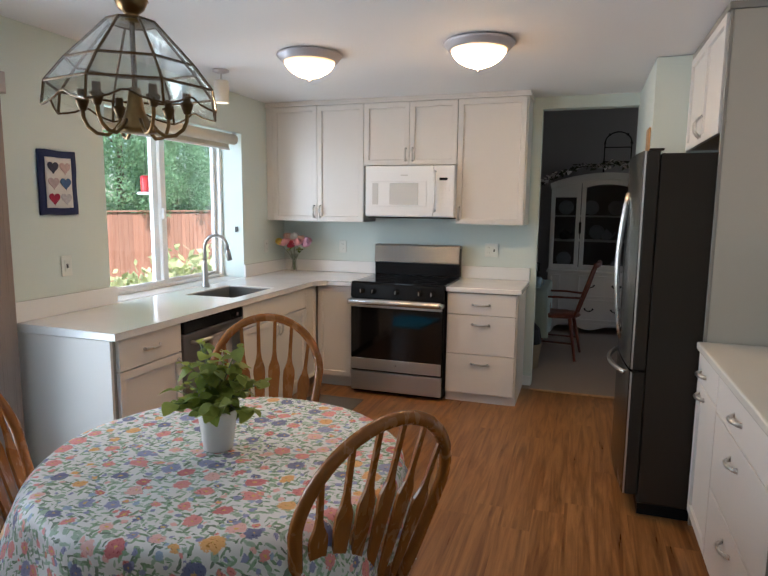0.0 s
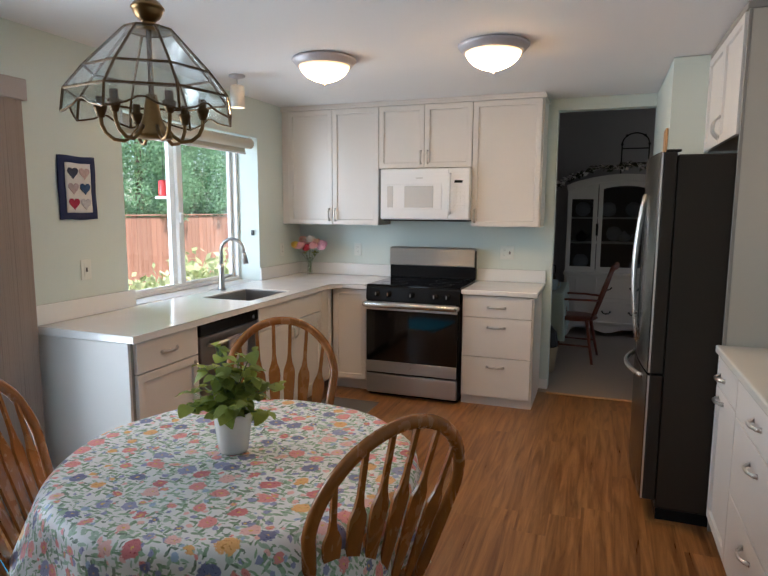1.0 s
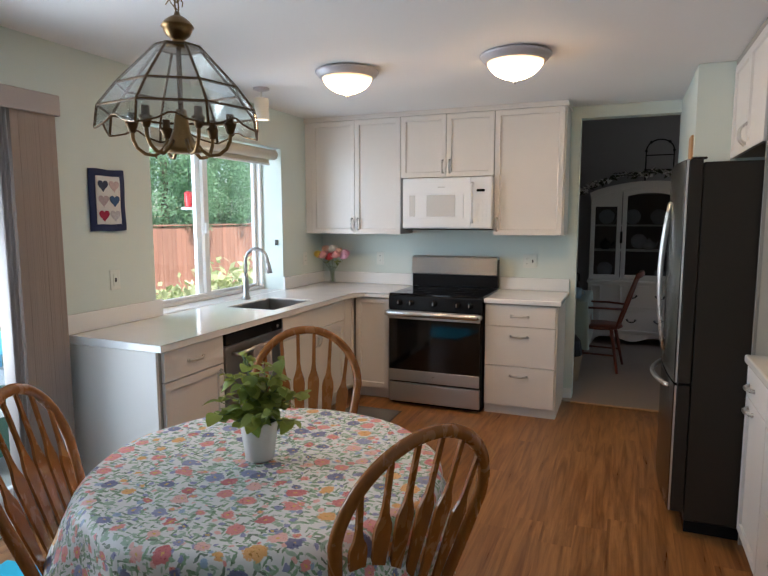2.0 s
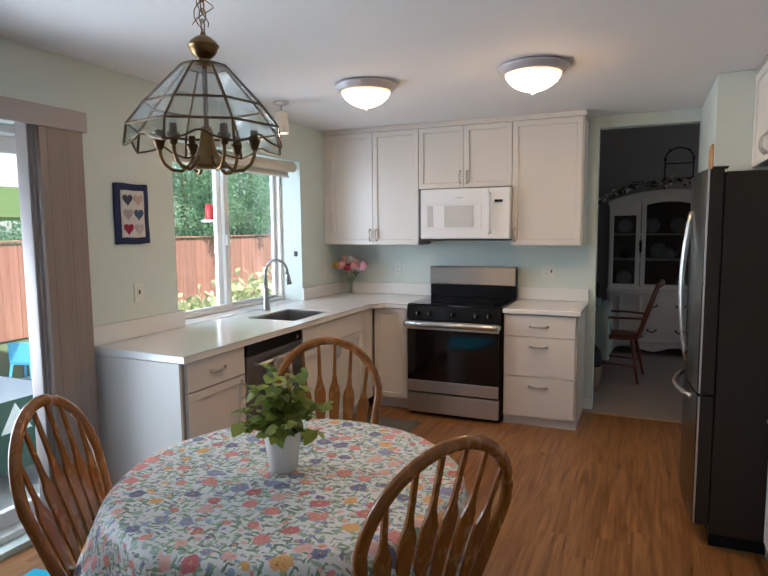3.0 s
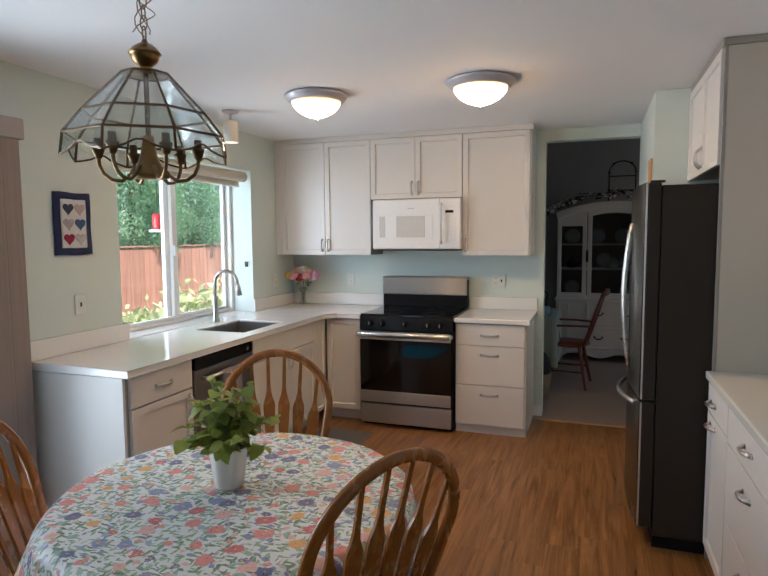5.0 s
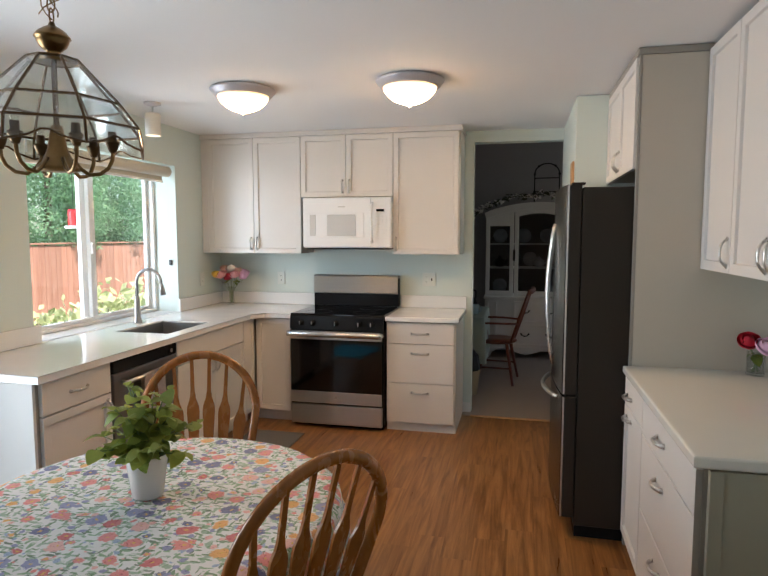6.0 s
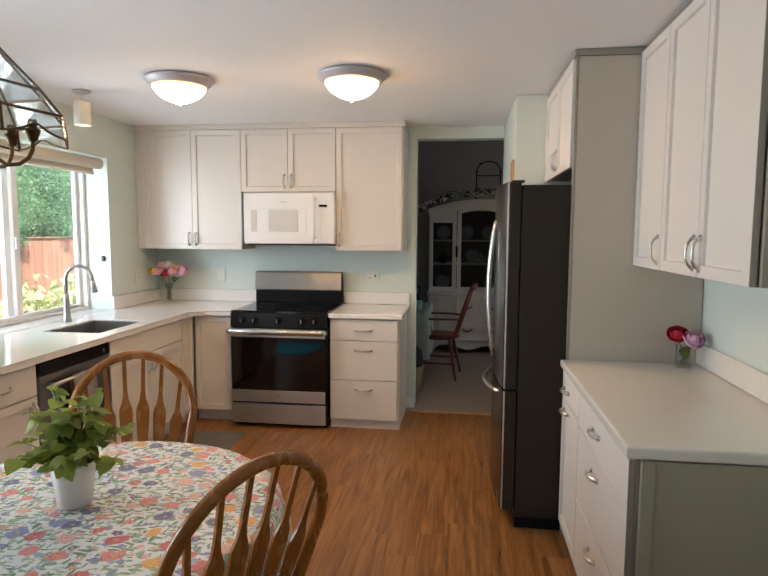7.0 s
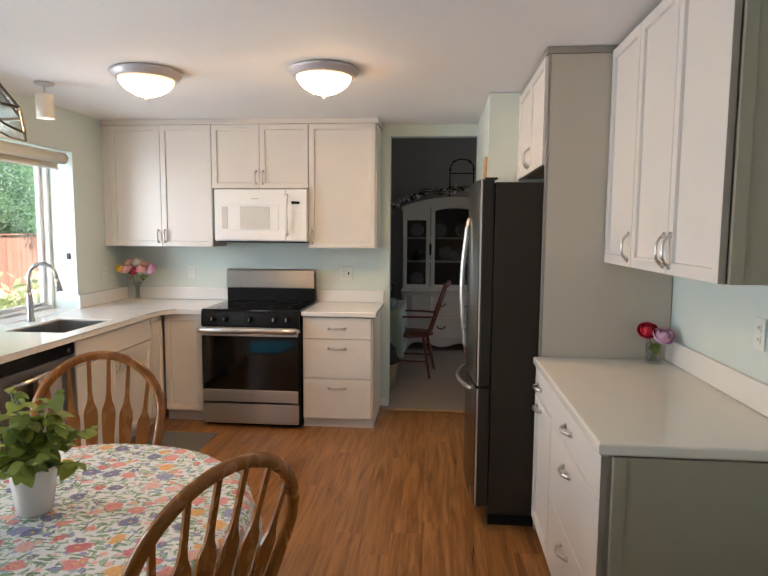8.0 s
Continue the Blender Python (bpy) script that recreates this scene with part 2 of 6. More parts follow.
M_fence = wood("cedar_fence", (0.42, 0.18, 0.115), (0.60, 0.31, 0.215), 0.8, "Z", 0.7, 0.3, 0.25)
M_brass = plain("antique_brass", (0.22, 0.135, 0.058), 0.32, 1.0, var=0.25, big=12, fine=80)
M_brassdk = plain("dark_brass_came", (0.10, 0.062, 0.03), 0.38, 1.0, var=0.2, big=15)
M_pane = glass("window_glass")
M_bevel = glass("bevelled_lamp_glass", (0.97, 0.99, 0.985), 0.04, 0.09)
M_case = glass("cabinet_glass", (0.75, 0.75, 0.75), 0.06, 0.008)
M_clear = glass("clear_vase_glass", (0.95, 0.96, 0.955), 0.01)
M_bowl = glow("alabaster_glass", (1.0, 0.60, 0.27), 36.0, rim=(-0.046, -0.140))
M_bowl_strong = glow("alabaster_glass_brighter", (1.0, 0.60, 0.27), 66.0, rim=(-0.046, -0.140))
M_pendglow = glow("pendant_opal", (1.0, 0.80, 0.52), 1.0)
M_pend = plain("frosted_shade", (0.72, 0.68, 0.60), 0.4, var=0.05)
M_fixture = plain("pewter_ring", (0.56, 0.52, 0.54), 0.4, 0.3, var=0.1)
M_cloth = floral("floral_cotton")
M_pot = plain("white_ceramic", (0.80, 0.79, 0.77), 0.25, var=0.03, relief=0.0)
M_soil = plain("potting_soil", (0.05, 0.035, 0.025), 0.95, var=0.4, fine=120, relief=0.8, depth=0.004)
M_leaf = leafy("house_plant_leaf", (0.06, 0.115, 0.014), (0.40, 0.45, 0.09))
M_stem = plain("green_stem", (0.16, 0.23, 0.10), 0.5)
M_hedge = leafy("arborvitae_leaf", (0.20, 0.36, 0.19), (0.33, 0.50, 0.29), 0.6, 0.5)
M_lime = leafy("lime_shrub_leaf", (0.34, 0.42, 0.14), (0.74, 0.74, 0.46), 0.6, 0.3)
M_bloom = leafy("white_bloom", (0.70, 0.68, 0.66), (0.85, 0.82, 0.82), 0.6, 0.3)
M_bark = plain("bark", (0.14, 0.10, 0.07), 0.9, var=0.3, fine=40, relief=0.8, depth=0.01)
M_grass = plain("lawn", (0.115, 0.17, 0.075), 0.9, var=0.35, big=0.8, fine=40, relief=0.8, depth=0.02)
M_patio = plain("pale_concrete", (0.58, 0.55, 0.50), 0.85, var=0.12, big=1, fine=50)
M_quiltblue = plain("navy_cotton", (0.020, 0.028, 0.085), 0.9, var=0.45, fine=220, relief=0.4)
M_quiltwhite = plain("cream_cotton", (0.70, 0.68, 0.64), 0.9, var=0.05, fine=220, relief=0.4)
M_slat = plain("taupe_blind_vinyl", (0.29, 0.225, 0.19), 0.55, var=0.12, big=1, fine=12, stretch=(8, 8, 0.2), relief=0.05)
# lit copy of the blind vinyl: daylight on the slat face is in the colour
M_slatlit = plain("lit_blind_vinyl", (0.36, 0.32, 0.30), 0.5, var=0.05, big=1)
M_val = plain("mauve_valance", (0.40, 0.35, 0.33), 0.55, var=0.06)
M_shadefab = plain("cream_shade_fabric", (0.66, 0.60, 0.49), 0.8, var=0.05, fine=200)
M_carpet = plain("beige_carpet", (0.33, 0.27, 0.22), 1.0, var=0.12, big=2, fine=260, relief=0.9, depth=0.006)
M_mat = plain("grey_floor_mat", (0.13, 0.125, 0.12), 0.9, var=0.15, fine=150, relief=0.5)
M_hutch = plain("cream_painted_wood", (0.80, 0.77, 0.73), 0.45, var=0.05)
# hutch interior: the shade behind the glass doors is put into this colour
M_hutchback = plain("panel_interior_shade", (0.20, 0.18, 0.165), 0.7, var=0.08)
M_faucet = steel("satin_nickel_faucet", (0.47, 0.455, 0.44), 0.3, (6, 6, 1))
# sage ends turned from the daylight: their shade is put into the colour
M_end_shade = plain("sage_end_shaded", (0.38, 0.35, 0.265), 0.5, var=0.04, big=3)
M_bright = steel("polished_steel_bar", (0.66, 0.65, 0.63), 0.24, (1, 8, 8), 0.2)
M_iron = plain("black_iron", (0.015, 0.015, 0.015), 0.5, 0.6, var=0.2)
M_towel = plain("grey_terry", (0.54, 0.47, 0.45), 0.95, var=0.12, fine=260, relief=0.8, depth=0.003)
M_sage = plain("sage_tablecloth", (0.36, 0.42, 0.37), 0.85, var=0.08, fine=200)
M_china = plain("patterned_china", (0.50, 0.51, 0.54), 0.2, var=0.3, big=30)
M_teal = plain("turquoise_fabric", (0.02, 0.36, 0.52), 0.8, var=0.1, fine=150)
M_blueplastic = plain("sky_blue_plastic", (0.10, 0.42, 0.66), 0.4, var=0.05)
M_green = plain("green_canvas", (0.20, 0.29, 0.10), 0.8, var=0.08)
M_canvas = plain("white_canvas", (0.80, 0.79, 0.76), 0.8, var=0.03)
M_forest = plain("dark_green_cloth", (0.03, 0.085, 0.055), 0.8, var=0.12)
M_red = plain("red_plastic", (0.60, 0.03, 0.03), 0.25, var=0.08)
M_outlet = plain("ivory_plate", (0.71, 0.74, 0.69), 0.4, var=0.02)
M_slot = plain("dark_slot", (0.05, 0.05, 0.05), 0.6)
M_dry = plain("dried_leaf", (0.06, 0.065, 0.035), 0.7, var=0.25)
M_basket = plain("wicker", (0.30, 0.22, 0.13), 0.8, var=0.25, fine=80, relief=0.8, depth=0.004)
M_roof = plain("roof_board", (0.30, 0.29, 0.28), 0.9)
M_mug = plain("pale_blue_glaze", (0.34, 0.46, 0.55), 0.25, var=0.05)
PETALS = {n: plain(n + "_petal", c, 0.6, var=0.12, big=20) for n, c in (
    ("pink", (0.82, 0.40, 0.42)), ("white", (0.84, 0.80, 0.76)), ("yellow", (0.84, 0.62, 0.10)), ("crimson", (0.40, 0.012, 0.03)),
    ("lilac", (0.80, 0.48, 0.66)), ("peach", (0.84, 0.54, 0.44)), ("scarlet", (0.52, 0.010, 0.030)))}

# ---- mesh helpers ----


def part(name, bm, material, parent=None, label="", smooth=False, m=None):
    """Links a bmesh as one mesh object under a thing or a part."""
    bmesh.ops.recalc_face_normals(bm, faces=bm.faces)
    data = bpy.data.meshes.new(name)
    bm.to_mesh(data)
    bm.free()
    data.materials.append(material)
    if smooth:
        data.polygons.foreach_set("use_smooth", [True] * len(data.polygons))
    ob = new(name, data)
    if parent:
        ob.parent = parent
    if m is not None:
        ob.matrix_basis = m
    if label:
        tagged(ob, label)
    return ob


def thing(name, label, category, m, group="", kind=""):
    ob = new(name)
    ob.empty_display_size = 0.1
    ob.matrix_basis = m
    return tagged(ob, label, category, group, kind)


def solid(name, label, category, bm, material, smooth=False, kind="", group="", m=None):
    return tagged(part(name, bm, material, None, label, smooth, m), label, category, group, kind)


def box(bm, a, b, bev=0.0, seg=1):
    vs = bmesh.ops.create_cube(bm, size=1)["verts"]
    for v in vs:
        v.co = Vector([(p + q) / 2 + c * abs(q - p) for p, q, c in zip(a, b, v.co)])
    if bev:
        bmesh.ops.bevel(bm, geom=list({e for v in vs for e in v.link_edges}), offset=bev, segments=seg, affect="EDGES", profile=0.5)
    return bm


def boxed(a, b, bev=0.0, seg=1):
    return box(bmesh.new(), a, b, bev, seg)


def tube(bm, pts, r, n=10, closed=False, flat=1.0, up=(0, 0, 1)):
    """A round or flattened bar along a line of points; r is one radius or one for each point."""
    pts = [Vector(p) for p in pts]
    k = len(pts)
    rs = list(r) if isinstance(r, (list, tuple)) else [r] * k
    rings, side = [], None
    for i, p in enumerate(pts):
        t = (pts[(i + 1) % k] - pts[i - 1]) if closed or 0 < i < k - 1 else (pts[1] - p if i == 0 else p - pts[i - 1])
        t.normalize()
        ref = Vector(up) if side is None else side.cross(t) * -1
        if side is None:
            if abs(t.dot(ref)) > 0.95:
                ref = Vector((1, 0, 0)) if abs(t.x) < 0.9 else Vector((0, 1, 0))
            side = t.cross(ref).normalized()
        else:
            side = (side - t * side.dot(t)).normalized()
        other = t.cross(side)
        rings.append([bm.verts.new(p + side * math.cos(a) * rs[i] + other * math.sin(a) * rs[i] * flat) for a in (2 * math.pi * j / n for j in range(n))])
    for i in range(k if closed else k - 1):
        a, b = rings[i], rings[(i + 1) % k]
        for j in range(n):
            bm.faces.new((a[j], a[(j + 1) % n], b[(j + 1) % n], b[j]))
    if not closed:
        bm.faces.new(rings[0]), bm.faces.new(rings[-1])
    return bm


def tubed(pts, r, n=10, closed=False, flat=1.0, up=(0, 0, 1)):
    return tube(bmesh.new(), pts, r, n, closed, flat, up)


def lathe(bm, profile, n=32, at=(0, 0, 0), close=False):
    """Turns a profile of (radius, height) round the upright axis."""
    rings = []
    for r, z in profile:
        if r < 1e-5:
            rings.append([bm.verts.new((at[0], at[1], at[2] + z))])
        else:
            rings.append([bm.verts.new((at[0] + r * math.cos(2 * math.pi * j / n), at[1] + r * math.sin(2 * math.pi * j / n), at[2] + z)) for j in range(n)])
    if close:
        rings.append(rings[0])
    for a, b in zip(rings, rings[1:]):
        for j in range(n):
            q = [a[j % len(a)], a[(j + 1) % len(a)], b[(j + 1) % len(b)], b[j % len(b)]]
            q = [v for i, v in enumerate(q) if v not in q[:i]]
            if len(q) > 2:
                bm.faces.new(q)
    return bm


def turned(profile, n=32, at=(0, 0, 0), close=False):
    return lathe(bmesh.new(), profile, n, at, close)


def outline(bm, pts, y0, y1):
    """A flat shape in x and z, given thickness from y0 to y1."""
    a = [bm.verts.new((x, y0, z)) for x, z in pts]
    b = [bm.verts.new((x, y1, z)) for x, z in pts]
    bm.faces.new(a), bm.faces.new(b)
    for i in range(len(pts)):
        j = (i + 1) % len(pts)
        bm.faces.new((a[i], a[j], b[j], b[i]))
    return bm


def wall_mesh(length, height, thick, holes=()):
    """A wall along x with its inner face at y = 0 and its back at y = thick; holes are (x0, z0, x1, z1)."""
    xs = sorted({0, length, *(h[0] for h in holes), *(h[2] for h in holes)})
    zs = sorted({0, height, *(h[1] for h in holes), *(h[3] for h in holes)})
    bm = bmesh.new()
    grid = {}

    def vert(i, j, k):
        if (i, j, k) not in grid:
            grid[i, j, k] = bm.verts.new((xs[i], thick * k, zs[j]))
        return grid[i, j, k]

    def full(i, j):
        if not (0 <= i < len(xs) - 1 and 0 <= j < len(zs) - 1):
            return False
        x, z = (xs[i] + xs[i + 1]) / 2, (zs[j] + zs[j + 1]) / 2
        return not any(h[0] < x < h[2] and h[1] < z < h[3] for h in holes)

    for i in range(len(xs) - 1):
        for j in range(len(zs) - 1):
            if not full(i, j):
                continue
            for k in (0, 1):
                bm.faces.new([vert(i, j, k), vert(i + 1, j, k), vert(i + 1, j + 1, k), vert(i, j + 1, k)])
            for near, p, q in (((i - 1, j), (i, j), (i, j + 1)), ((i + 1, j), (i + 1, j), (i + 1, j + 1)), ((i, j - 1), (i, j), (i + 1, j)), ((i, j + 1), (i, j + 1), (i + 1, j + 1))):
                if not full(*near):
                    bm.faces.new([vert(*p, 0), vert(*q, 0), vert(*q, 1), vert(*p, 1)])
    return bm


def turn_z(m, deg):
    return m @ Matrix.Rotation(radians(deg), 4, "Z")

# ---- structure ----
CEIL = 2.42

solid("wall_west", "pale green painted wall with a window and a patio door", "wall",
      wall_mesh(8.0, 2.60, 0.28, ((2.9, 0.03, 4.87, 2.05), (5.63, 0.915, 7.145, 2.11))), M_wall, kind="structure", m=pose(0, -7.88, 0, 0, 0, 90))
solid("wall_north", "pale green painted wall behind the range with an open doorway", "wall",
      wall_mesh(4.4, 2.60, 0.12, ((2.36, 0.0, 3.088, 2.325),)), M_wall, kind="structure", m=pose(0, 0, 0))
solid("wall_east", "pale green painted side wall", "wall", wall_mesh(7.88, 2.60, 0.15), M_wall, kind="structure", m=pose(3.915, 0, 0, 0, 0, -90))
solid("wall_south", "plain pale green painted wall", "wall",
      wall_mesh(4.4, 2.60, 0.15), M_wall, kind="structure", m=pose(4.065, -7.6, 0, 0, 0, 180))
solid("wall_niche", "pale green painted wall end beside the fridge", "wall",
      boxed((3.085, -1.15, 0), (3.912, -0.004, 2.416)), M_wall, kind="structure")
bm = boxed((-0.004, -7.6, CEIL), (3.92, 0.0, CEIL + 0.1))
solid("ceiling", "white painted ceiling", "ceiling", bm, M_ceil, kind="structure")
# slab out of view, added to block the sun; the bird feeder hangs from it
solid("roof", "unseen flat roof slab added to keep the sun out", "roof", boxed((-0.70, -8.4, 2.605), (6.5, 0.118, 2.72)), M_roof, kind="structure")

# dining room behind the doorway
solid("wall_dining_north", "grey painted wall of the dining room", "wall", boxed((0.3, 2.95, 0), (6.5, 3.07, 3.2)), M_dine, kind="structure")
solid("wall_dining_west", "grey painted wall of the dining room", "wall", boxed((0.3, 0.124, 0), (0.42, 2.946, 3.2)), M_dine, kind="structure")
# the hole in this wall is out of view, added only to admit light
solid("wall_dining_east", "grey painted wall of the dining room", "wall",
      wall_mesh(2.82, 3.2, 0.12, ((0.6, 0.9, 2.0, 2.1),)), M_dine, kind="structure", m=pose(6.3, 2.946, 0, 0, 0, -90))
solid("wall_dining_south", "grey painted wall above the kitchen", "wall", boxed((0.42, 0.124, 2.604), (6.3, 0.2, 3.2)), M_dine, kind="structure")
solid("wall_dining_side", "grey painted wall beside the doorway", "wall", boxed((3.4, 0.124, 0), (6.3, 0.2, 2.6)), M_dine, kind="structure")
solid("ceiling_dining", "grey ceiling of the dining room", "ceiling", boxed((0.3, 0.124, 3.204), (6.5, 3.07, 3.3)), M_dine, kind="structure")
solid("floor_dining", "beige cut-pile carpet", "carpet", boxed((0.3, -0.10, -0.05), (6.5, 2.95, 0.006)), M_carpet, kind="structure")

for nm, a, b in (("baseboard", (2.285, -0.014, 0.0), (2.358, -0.002, 0.09)), ("baseboard", (3.071, -1.1, 0.0), (3.083, -0.01, 0.09)),
                 ("baseboard", (0.002, -2.985, 0.0), (0.014, -2.945, 0.09)), ("baseboard", (0.43, 2.93, 0.008), (6.2, 2.945, 0.10))):
    solid(nm, "white painted baseboard", "baseboard", boxed(a, b, 0.003), M_white, kind="structure")
solid("trim", "brown strip between floor and carpet", "threshold", boxed((2.362, -0.125, 0.0), (3.083, -0.095, 0.011), 0.004), M_plaque, kind="structure")

# floor under the planks
floor = solid("floor", "warm brown wood-look plank floor", "floor", boxed((0.0, -7.6, -0.06), (3.915, 0.0, -0.010)), M_sub, kind="structure")

# ---- kitchen window ----
WX = -0.235
win = thing("window_1", "white vinyl sliding window over the sink", "window", pose(WX, -2.25, 0.9175), kind="structure")
W, H = 1.515, 1.1925
bm = bmesh.new()
for a, b in (((-0.04, 0, 0), (0.04, W, 0.024)), ((-0.04, 0, H - 0.05), (0.04, W, H)), ((-0.04, 0, 0.024), (0.04, 0.03, H - 0.05)), ((-0.04, W - 0.03, 0.024), (0.04, W, H - 0.05))):
    box(bm, a, b, 0.004)
part("window_frame", bm, M_white, win)
for nm, y0, y1, dx in (("sash", 0.032, 0.80, 0.018), ("sash", 0.70, W - 0.032, -0.018)):
    bm = bmesh.new()
    wl, wr = (0.030, 0.055) if y0 < 0.1 else (0.055, 0.030)
    for a, b in (((dx - 0.016, y0, 0.026), (dx + 0.016, y1, 0.050)), ((dx - 0.016, y0, H - 0.09), (dx + 0.016, y1, H - 0.052)),
                 ((dx - 0.016, y0, 0.050), (dx + 0.016, y0 + wl, H - 0.09)), ((dx - 0.016, y1 - wr, 0.050), (dx + 0.016, y1, H - 0.09))):
        box(bm, a, b, 0.003)
    s = part(nm, bm, M_white, win)
    part("pane", boxed((dx - 0.003, y0 + wl - 0.002, 0.048), (dx + 0.003, y1 - wr + 0.002, H - 0.088)), M_pane, s)
part("latch", boxed((0.036, 0.745, 0.50), (0.052, 0.775, 0.58), 0.004), M_mw, win)
solid("sensor", "small white alarm contact on the window jamb", "sensor", boxed((-0.07, -0.752, 1.30), (-0.045, -0.737, 1.345), 0.003), M_slot)

shade_roll = thing("roller_shade", "cream fabric roller shade rolled up under the window head", "shade", pose(-0.03, -2.22, 2.055))
part("roll", tubed([(0, 0.01, 0), (0, 1.42, 0)], 0.042, 20), M_shadefab, shade_roll, smooth=True)
part("fabric", boxed((-0.043, 0.02, -0.07), (-0.039, 1.41, 0.0)), M_shadefab, shade_roll)
part("bottom_bar", boxed((-0.052, 0.015, -0.085), (-0.032, 1.415, -0.066), 0.004), M_white, shade_roll)
for y in (0.0, 1.425):
    part("bracket", boxed((-0.02, y - 0.004, -0.03), (0.02, y + 0.004, 0.054), 0.002), M_white, shade_roll)

# ---- patio door ----
pd = thing("door_1", "white sliding glass patio door", "patio door", pose(-0.14, -4.98, 0.03), kind="structure")
DW_, DH = 1.97, 2.02
bm = bmesh.new()
for a, b in (((-0.06, 0, 0), (0.06, DW_, 0.035)), ((-0.06, 0, DH - 0.045), (0.06, DW_, DH)), ((-0.06, 0, 0.035), (0.06, 0.045, DH - 0.045)), ((-0.06, DW_ - 0.045, 0.035), (0.06, DW_, DH - 0.045))):
    box(bm, a, b, 0.004)
part("door_frame", bm, M_white, pd)
for y0, y1, dx in ((0.047, 1.02, 0.028), (0.95, DW_ - 0.047, -0.028)):
    bm = bmesh.new()
    for a, b in (((dx - 0.02, y0, 0.037), (dx + 0.02, y1, 0.12)), ((dx - 0.02, y0, DH - 0.13), (dx + 0.02, y1, DH - 0.047)),
                 ((dx - 0.02, y0, 0.12), (dx + 0.02, y0 + 0.065, DH - 0.13)), ((dx - 0.02, y1 - 0.065, 0.12), (dx + 0.02, y1, DH - 0.13))):
        box(bm, a, b, 0.004)
    s = part("sliding_panel", bm, M_white, pd)
    part("pane", boxed((dx - 0.004, y0 + 0.063, 0.118), (dx + 0.004, y1 - 0.063, DH - 0.128)), M_pane, s)

blind = thing("vertical_blind", "taupe vertical blind drawn aside under a mauve valance", "blind", pose(0.0, -2.945, 0.0))
bm = bmesh.new()
box(bm, (0.085, -2.05, 2.035), (0.10, 0.0, 2.135), 0.003)
box(bm, (0.003, -0.014, 2.035), (0.085, 0.0, 2.135), 0.003)
box(bm, (0.003, -2.05, 2.12), (0.085, -0.014, 2.133))
part("valance", bm, M_val, blind)
part("head_rail", boxed((0.03, -2.04, 2.05), (0.07, -0.03, 2.09), 0.004), M_white, blind)
g = random.Random(4)
for i in range(23):
    y, dx = -0.026 - i * 0.0104, g.uniform(-0.0012, 0.0012)
    pts = [(0.002 + dx + 0.088 * u, y + 0.002 * math.sin(math.pi * u)) for u in (0, 0.25, 0.5, 0.75, 1)]
    bm = bmesh.new()
    a = [bm.verts.new((x, q, 0.03)) for x, q in pts] + [bm.verts.new((x, q - 0.0099, 0.03)) for x, q in reversed(pts)]
    b = [bm.verts.new((v.co.x, v.co.y, 2.045)) for v in a]
    bm.faces.new(a), bm.faces.new(b)
    for j in range(len(a)):
        k = (j + 1) % len(a)
        bm.faces.new((a[j], a[k], b[k], b[j]))
    part("slat", bm, M_slat, blind)
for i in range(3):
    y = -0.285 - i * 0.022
    part("slat", tubed([(0.055, y, 0.03), (0.055, y, 2.045)], 0.042, 12, flat=0.10, up=(0, 1, 0)), M_slatlit, blind, "blind slat with sunlight in its pale colour", smooth=True)

# ---- cabinets ----


def shaker(w, h, rail=0.060, t=0.02, slab=False):
    """A cabinet front from (0, 0) to (w, h) that stands t proud of y = 0, with a sunk middle."""
    bm = boxed((0, -t, 0), (w, 0, h))
    if not slab:
        face = min(bm.faces, key=lambda f: f.calc_center_median().y)
        bmesh.ops.inset_region(bm, faces=[face], thickness=rail)
        face = min((f for f in bm.faces if abs(f.normal.y) > 0.9 and f.calc_center_median().y < -t + 1e-4), key=lambda f: (f.calc_center_median() - Vector((w / 2, -t, h / 2))).length + (0 if len(f.verts) == 4 and f.calc_area() < w * h * 0.95 else 9))
        bmesh.ops.inset_region(bm, faces=[face], thickness=0.004, depth=-0.012)
    edges = [e for e in bm.edges if len(e.link_faces) == 2 and e.calc_face_angle(0) > 1.2 and all(v.co.y < -t + 1e-4 for v in e.verts)]
    bmesh.ops.bevel(bm, geom=edges, offset=0.0022, segments=2, affect="EDGES", profile=0.5)
    return bm


def pull_mesh(length=0.10, rise=0.028, upright=True):
    """An arched bar pull with two feet, standing out towards -y."""
    pts = []
    for i in range(13):
        u = i / 12
        pts.append(((u - 0.5) * length, -rise * min(1.0, 1.12 * math.sin(math.pi * u) ** 0.7), 0))
    if upright:
        pts = [(0, y, x) for x, y, z in pts]
    bm = tubed(pts, [0.0080, 0.0065] + [0.0056] * 9 + [0.0065, 0.0080], 8, flat=1.4, up=(1, 0, 0) if upright else (0, 0, 1))
    for s in (-1, 1):
        p = (0, 0, s * length / 2) if upright else (s * length / 2, 0, 0)
        tube(bm, [(p[0], 0.0, p[2]), (p[0], -0.005, p[2])], 0.009, 10)
    return bm


def add_front(cab, x, z, w, h, slab=False, pull=None, upright=True, rail=0.060, name="door", reach=0.10):
    d = part(name, shaker(w, h, rail, slab=slab), M_cab, cab, m=pose(x, 0, z))
    if pull:
        part("handle", pull_mesh(reach, upright=upright), M_nickel, d, "brushed nickel arched pull", True, pose(pull[0], -0.02, pull[1]))
    return d


